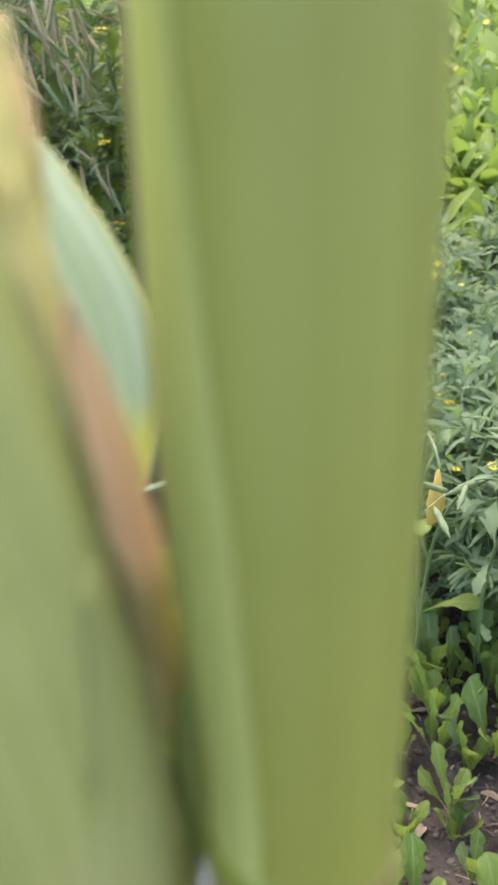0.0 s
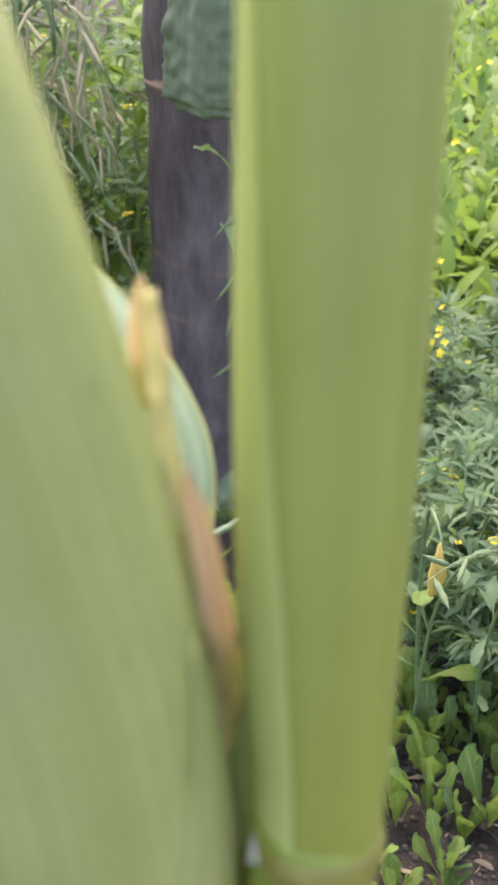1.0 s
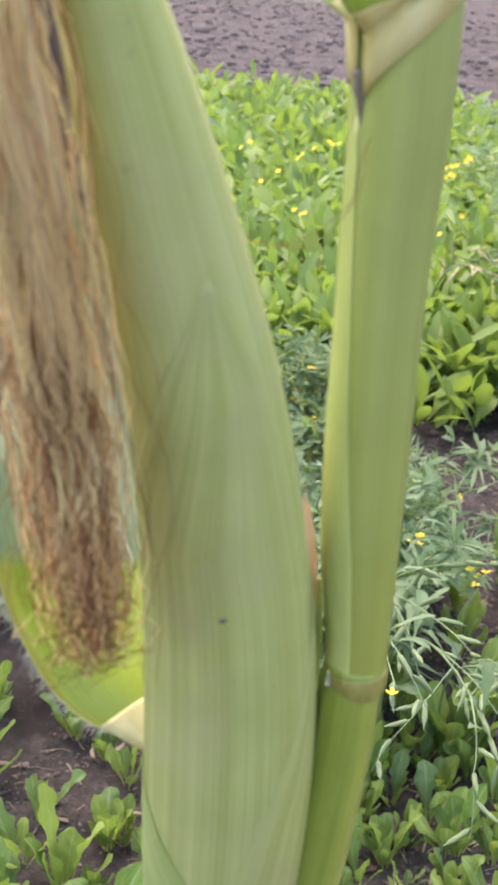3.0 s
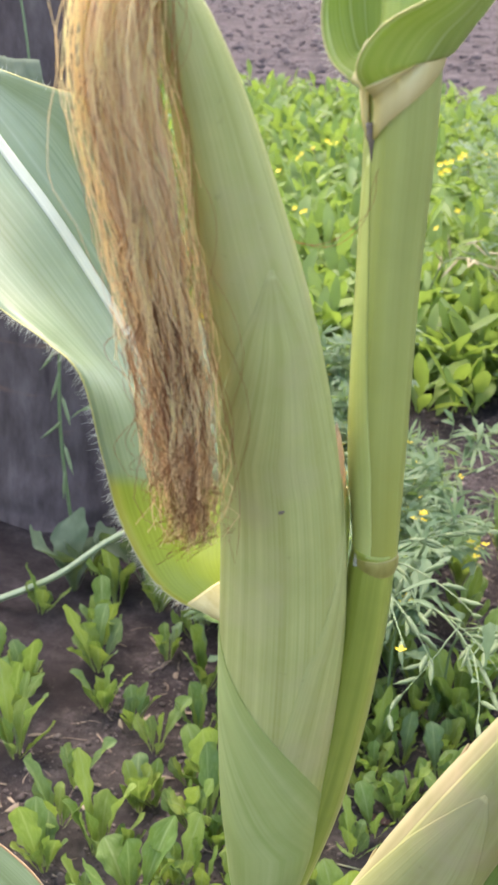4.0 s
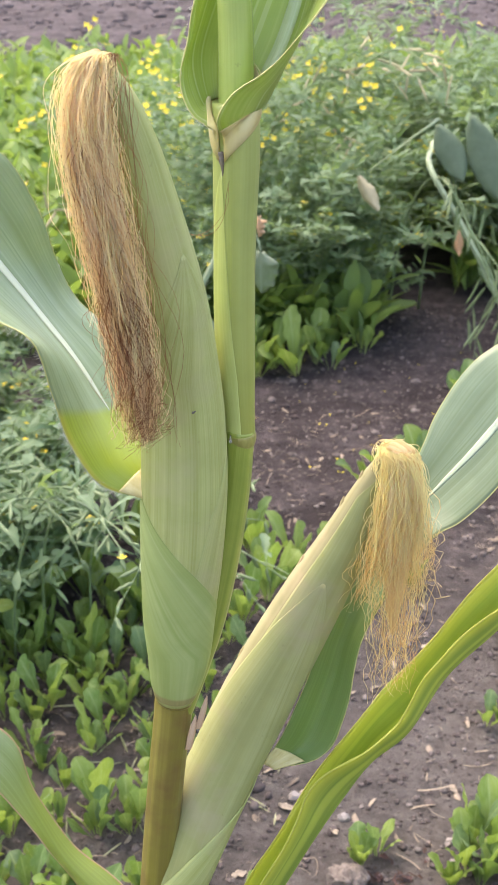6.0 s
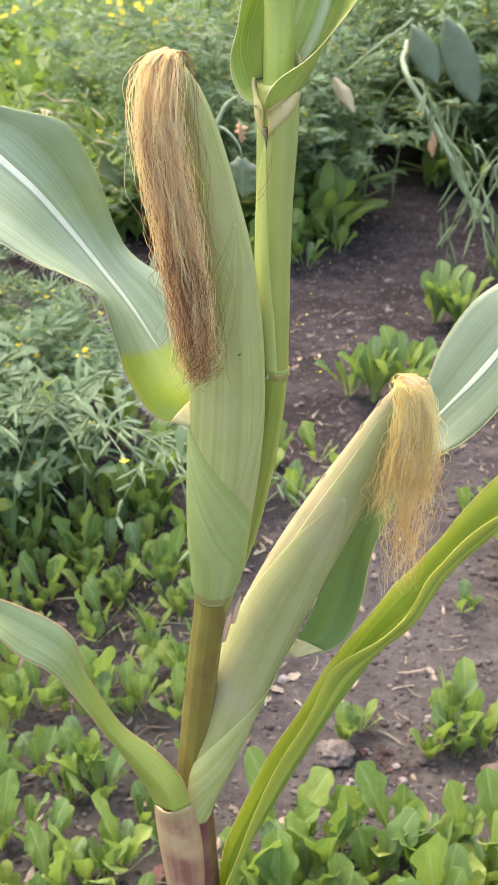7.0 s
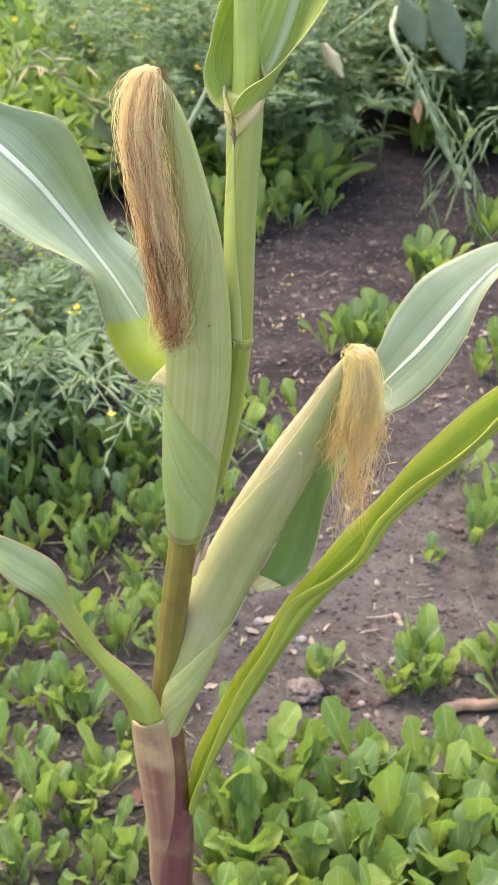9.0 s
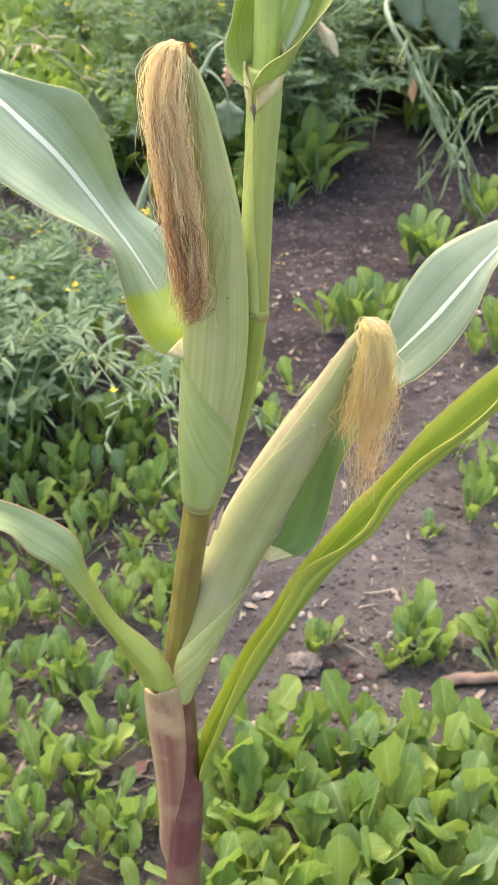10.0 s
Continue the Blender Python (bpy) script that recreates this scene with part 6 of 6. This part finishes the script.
# ---- tree trunk ----
trunk = [(-1.264, 1.558, -0.05, 0.21), (-1.264, 1.558, 0.05, 0.184), (-1.269, 1.558, 0.3, 0.169), (-1.274, 1.558, 0.8, 0.161), (-1.284, 1.563, 1.4, 0.155), (-1.294, 1.573, 2.1, 0.150)]
tr = thing("tree", "tree with a smooth grey-brown trunk among the weeds", "tree")
part("trunk", tube("trunk", trunk, M_BARK, 60, 40, wob=0.06), tr)
part("band", tube("band", [(-1.271, 1.558, 0.620, 0.163), (-1.271, 1.558, 0.627, 0.166), (-1.271, 1.558, 0.635, 0.165), (-1.271, 1.558, 0.641, 0.162)], M_STICK, 10, 40, wob=0.02, ends=(False, False)), tr, "rusty brown band round the trunk")

# ---- stones, clods, litter ----
def lumps(name, label, mat, spots, seed):
    rr = random.Random(seed)
    v, f = [], []
    for x, y, s in spots:
        bm = bmesh.new()
        bmesh.ops.create_icosphere(bm, subdivisions=1, radius=1.0)
        o = len(v)
        q = Euler((rr.uniform(0, 6), rr.uniform(0, 6), rr.uniform(0, 6)))
        sx, sy, sz = rr.uniform(0.7, 1.3), rr.uniform(0.7, 1.2), rr.uniform(0.45, 0.8)
        z = ground_height(x, y)
        for vt in bm.verts:
            p = vt.co.copy()
            p *= 1 + 0.65 * noise.noise(p * 1.9 + Vector((x * 50, y * 50, 0)))
            p.rotate(q)
            v.append((x + p.x * s * sx, y + p.y * s * sy, z + s * 0.2 + p.z * s * sz))
        for fc in bm.faces:
            f.append([o + w.index for w in fc.verts])
        bm.free()
    return tagged(new(name, build(name, v, f, mat)), label, "soil crumbs", kind="stuff")


spots = []
for _ in range(24000):
    x, y = rng.uniform(-0.8, 0.55), rng.uniform(0.2, 2.7)
    spots.append((x, y, abs(rng.gauss(0, 0.0036 if rng.random() < 0.12 else 0.0019)) + 0.0009))
lumps("soil_crumbs", "small clods and pebbles strewn over the soil", M_CLOD, spots, 51)


spots = []
M_CLOD_FAR = herb("dry_clod", (0.090, 0.076, 0.072), (0.155, 0.134, 0.127), 0.9, 0.0, 60.0, 0.15)
for _ in range(4200):
    y = rng.uniform(6.8, 14.0)
    spots.append((rng.uniform(-0.75 * y, 0.12 * y), y, abs(rng.gauss(0, 0.016)) + 0.006))
lumps("ploughed_clods", "dry clods over the far ploughed ground", M_CLOD_FAR, spots, 52)


def clod(name, label, x, y, s, mat, seed, flat=0.65):
    bm = bmesh.new()
    bmesh.ops.create_icosphere(bm, subdivisions=4, radius=1.0)
    for vt in bm.verts:
        p = vt.co
        k_ = 1 + 0.30 * noise.noise(p * 1.3 + Vector((seed, 0, 0))) + 0.22 * noise.noise(p * 4 + Vector((0, seed, 0))) + 0.12 * noise.noise(p * 11)
        vt.co = Vector((p.x * k_ * s, p.y * k_ * s * 0.8, p.z * k_ * s * flat))
    me = bpy.data.meshes.new(name)
    bm.to_mesh(me)
    bm.free()
    me.polygons.foreach_set("use_smooth", [True] * len(me.polygons))
    me.materials.append(mat)
    ob = new(name, me)
    ob.location = (x, y, ground_height(x, y) + s * flat * 0.45)
    return tagged(ob, label, "clod")


k = Mat("rough_rock")
n1, n2 = k.noise(k.coords("Object"), 60.0, 6.0, 0.7), k.noise(k.coords("Object"), 240.0, 4.0, 0.7)
col = k.ramp(n1, [(0.3, (0.10, 0.083, 0.068)), (0.55, (0.19, 0.165, 0.14)), (0.75, (0.26, 0.23, 0.20))])
col = k.mix(k.ramp(n2, [(0.35, (0.6, 0.6, 0.6)), (0.5, (0, 0, 0))]), col, (0.07, 0.056, 0.046))
k.bump(n1, 1.0, 0.006)
M_ROCK = k.finish(col, 0.95, 0.1)
M_PEBBLE = herb("pale_pebble", (0.22, 0.20, 0.17), (0.36, 0.33, 0.29), 0.7, 0.0, 90.0)
clod("soil_clod", "rough grey-brown clod of earth on the soil", 0.030, 0.615, 0.025, M_ROCK, 1.0)
for i, (x, y, s) in enumerate(((0.055, 0.578, 0.0042), (0.066, 0.588, 0.0036), (0.050, 0.570, 0.0032), (0.112, 0.61, 0.0055), (0.120, 0.585, 0.0060), (0.020, 0.725, 0.0075), (-0.046, 0.765, 0.0085), (0.155, 0.70, 0.005))):
    tagged(clod("pebble", "small pale pebble on the soil", x, y, s, M_PEBBLE, 3.0 + i), group="pale pebbles", category="pebble")
clod("soil_clod", "dark purplish clod of earth among seedlings", -0.315, 0.965, 0.026, M_CLOD, 5.0)

stick_ob = thing("stick", "short piece of dry reddish-brown stick lying on the soil", "stick")
part("twig", tube("twig", [(0.222, 0.602, 0.010, 0.0085), (0.25, 0.614, 0.012, 0.0088), (0.285, 0.618, 0.012, 0.0082), (0.35, 0.635, 0.011, 0.007)], M_STICK, 24, 12, wob=0.2), stick_ob)

lv, lf = [], []
rr = random.Random(61)
for _ in range(2500):
    x, y = rr.uniform(-0.9, 0.7), 0.12 + 1.9 * rr.random() ** 1.5
    if -0.02 < x < 0.28 and 0.55 < y < 1.3 and rr.random() < 0.55:
        continue
    a, turn, leafy = rr.uniform(0, 6.3), rr.uniform(-0.7, 0.7), rr.random() < 0.3
    L, w = (rr.uniform(0.006, 0.014), rr.uniform(0.002, 0.0045)) if leafy else (abs(rr.gauss(0, 0.010)) + 0.003, rr.uniform(0.0003, 0.0012))
    p, o, lift = Vector((x, y, ground_height(x, y) + 0.002)), len(lv), rr.uniform(0, 0.25)
    for i in range(5):
        s = (0.35, 0.9, 1.0, 0.8, 0.25)[i] if leafy else 1.0
        q = Vector((-math.sin(a), math.cos(a), rr.uniform(-0.4, 0.4) * leafy)) * w * s
        lv += [p - q, p + Vector((0, 0, 0.3 * w)), p + q]
        p = p + Vector((math.cos(a), math.sin(a), lift * (1 - i / 2))) * L / 2
        a += turn / 2 + rr.uniform(-0.15, 0.15)
    for i in range(4):
        lf += [(o + 3 * i + j, o + 3 * i + j + 1, o + 3 * i + j + 4, o + 3 * i + j + 3) for j in (0, 1)]
tagged(new("straw_litter", build("straw_litter", lv, lf, M_STRAW, smooth=False)), "bits of dry straw and dead leaves on the soil", "litter", kind="stuff")

# single dead leaves
M_DEAD = herb("dead_leaf_tan", (0.22, 0.18, 0.13), (0.36, 0.31, 0.23), 0.85, 0.1, 140.0)
M_DEAD_RED = herb("dead_leaf_reddish", (0.16, 0.085, 0.065), (0.24, 0.13, 0.10), 0.8, 0.05)
for i, (x, y, size, turn, mat_, label_) in enumerate(((-0.035, 0.769, 0.026, 40, M_DEAD, "pale tan"), (-0.055, 0.742, 0.020, 160, M_DEAD, "pale tan"), (0.010, 0.700, 0.014, 300, M_DEAD, "pale tan"), (0.195, 0.560, 0.012, 20, M_DEAD, "pale tan"), (-0.173, 0.406, 0.040, 60, M_DEAD_RED, "reddish-brown"), (-0.10, 0.62, 0.018, 200, M_DEAD, "pale tan"), (0.16, 0.80, 0.016, 110, M_DEAD, "pale tan"), (-0.33, 0.90, 0.030, 15, M_DEAD_RED, "reddish-brown"), (-0.43, 0.77, 0.034, 80, M_DEAD, "pale tan"), (0.12, 0.505, 0.018, 250, M_DEAD, "pale tan"))):
    size *= 0.55
    curl = 0.10 + 0.05 * (i % 4)
    g = np.array([[((s_ - 0.5) * 2 * size, c * size * (0.5 + 0.35 * noise.noise(Vector((s_ * 4, c, i * 3)))) * math.sin(math.pi * min(0.97, max(0.06, s_))) ** 0.5, size * curl * (c * c + 0.6 * (s_ - 0.5) ** 2) + 0.35 * size * noise.noise(Vector((s_ * 4, c * 1.6, i)))) for c in np.linspace(-1, 1, 7)] for s_ in np.linspace(0, 1, 13)])
    ob = tagged(new("dead_leaf", build("dead_leaf", *thicken(g, 0.0006)[:2], mat_, thicken(g, 0.0006)[2])), label_ + " curled dead leaf lying on the soil", "dead leaf", group="dead leaves on the soil")
    ob.matrix_basis = pose(x, y, ground_height(x, y) + 0.002, 0, 0, turn)

# pale pods and bits of stem fallen among the seedlings
M_FALLEN = herb("fallen_pod", (0.24, 0.27, 0.13), (0.42, 0.42, 0.24), 0.6, 0.1)
lv, lf = [], []
for _ in range(70):
    x, y = rr.gauss(-0.20, 0.09), rr.gauss(0.86, 0.13)
    a, L, w = rr.uniform(0, 6.3), rr.uniform(0.010, 0.024), rr.uniform(0.0008, 0.0018)
    p, o = Vector((x, y, ground_height(x, y) + 0.003)), len(lv)
    d, s = Vector((math.cos(a), math.sin(a), rr.uniform(-0.05, 0.2))), Vector((-math.sin(a), math.cos(a), 0))
    for i, wd in enumerate((0.3, 0.9, 1.0, 0.8, 0.15)):
        q = p + d * L * (i / 2 - 1)
        lv += [q - s * w * wd, q + Vector((0, 0, 1.2 * w * wd)), q + s * w * wd, q - Vector((0, 0, w * wd))]
    for i in range(4):
        lf += [(o + 4 * i + j, o + 4 * i + (j + 1) % 4, o + 4 * i + 4 + (j + 1) % 4, o + 4 * i + 4 + j) for j in range(4)]
tagged(new("fallen_pods", build("fallen_pods", lv, lf, M_FALLEN)), "pale green seed pods fallen among seedlings on the soil", "litter", kind="stuff")

# wilted red leaves in a small heap beside the clod
M_RED = herb("wilted_red_leaf", (0.050, 0.026, 0.024), (0.115, 0.055, 0.050), 0.8, 0.1)
lv, lf = [], []
for _ in range(60):
    x, y = rr.gauss(0.090, 0.024), rr.gauss(0.615, 0.024)
    a, L, w = rr.uniform(0, 6.3), rr.uniform(0.003, 0.008), rr.uniform(0.001, 0.0032)
    p, o = Vector((x, y, ground_height(x, y) + rr.uniform(0.001, 0.006))), len(lv)
    d, s = Vector((math.cos(a), math.sin(a), rr.uniform(-0.3, 0.3))), Vector((-math.sin(a), math.cos(a), rr.uniform(-0.5, 0.5)))
    for i, wd in enumerate((0.2, 0.9, 1.0, 0.7, 0.1)):
        q = p + d * L * (i / 2 - 1) + Vector((0, 0, 0.002 * math.sin(i * 1.4)))
        lv += [q - s * w * wd, q + Vector((0, 0, -0.0012)), q + s * w * wd]
    for i in range(4):
        lf += [(o + 3 * i + j, o + 3 * i + j + 1, o + 3 * i + j + 4, o + 3 * i + j + 3) for j in (0, 1)]
tagged(new("wilted_leaves", build("wilted_leaves", lv, lf, M_RED)), "heap of small wilted dark red leaves on the soil", "litter", kind="stuff")
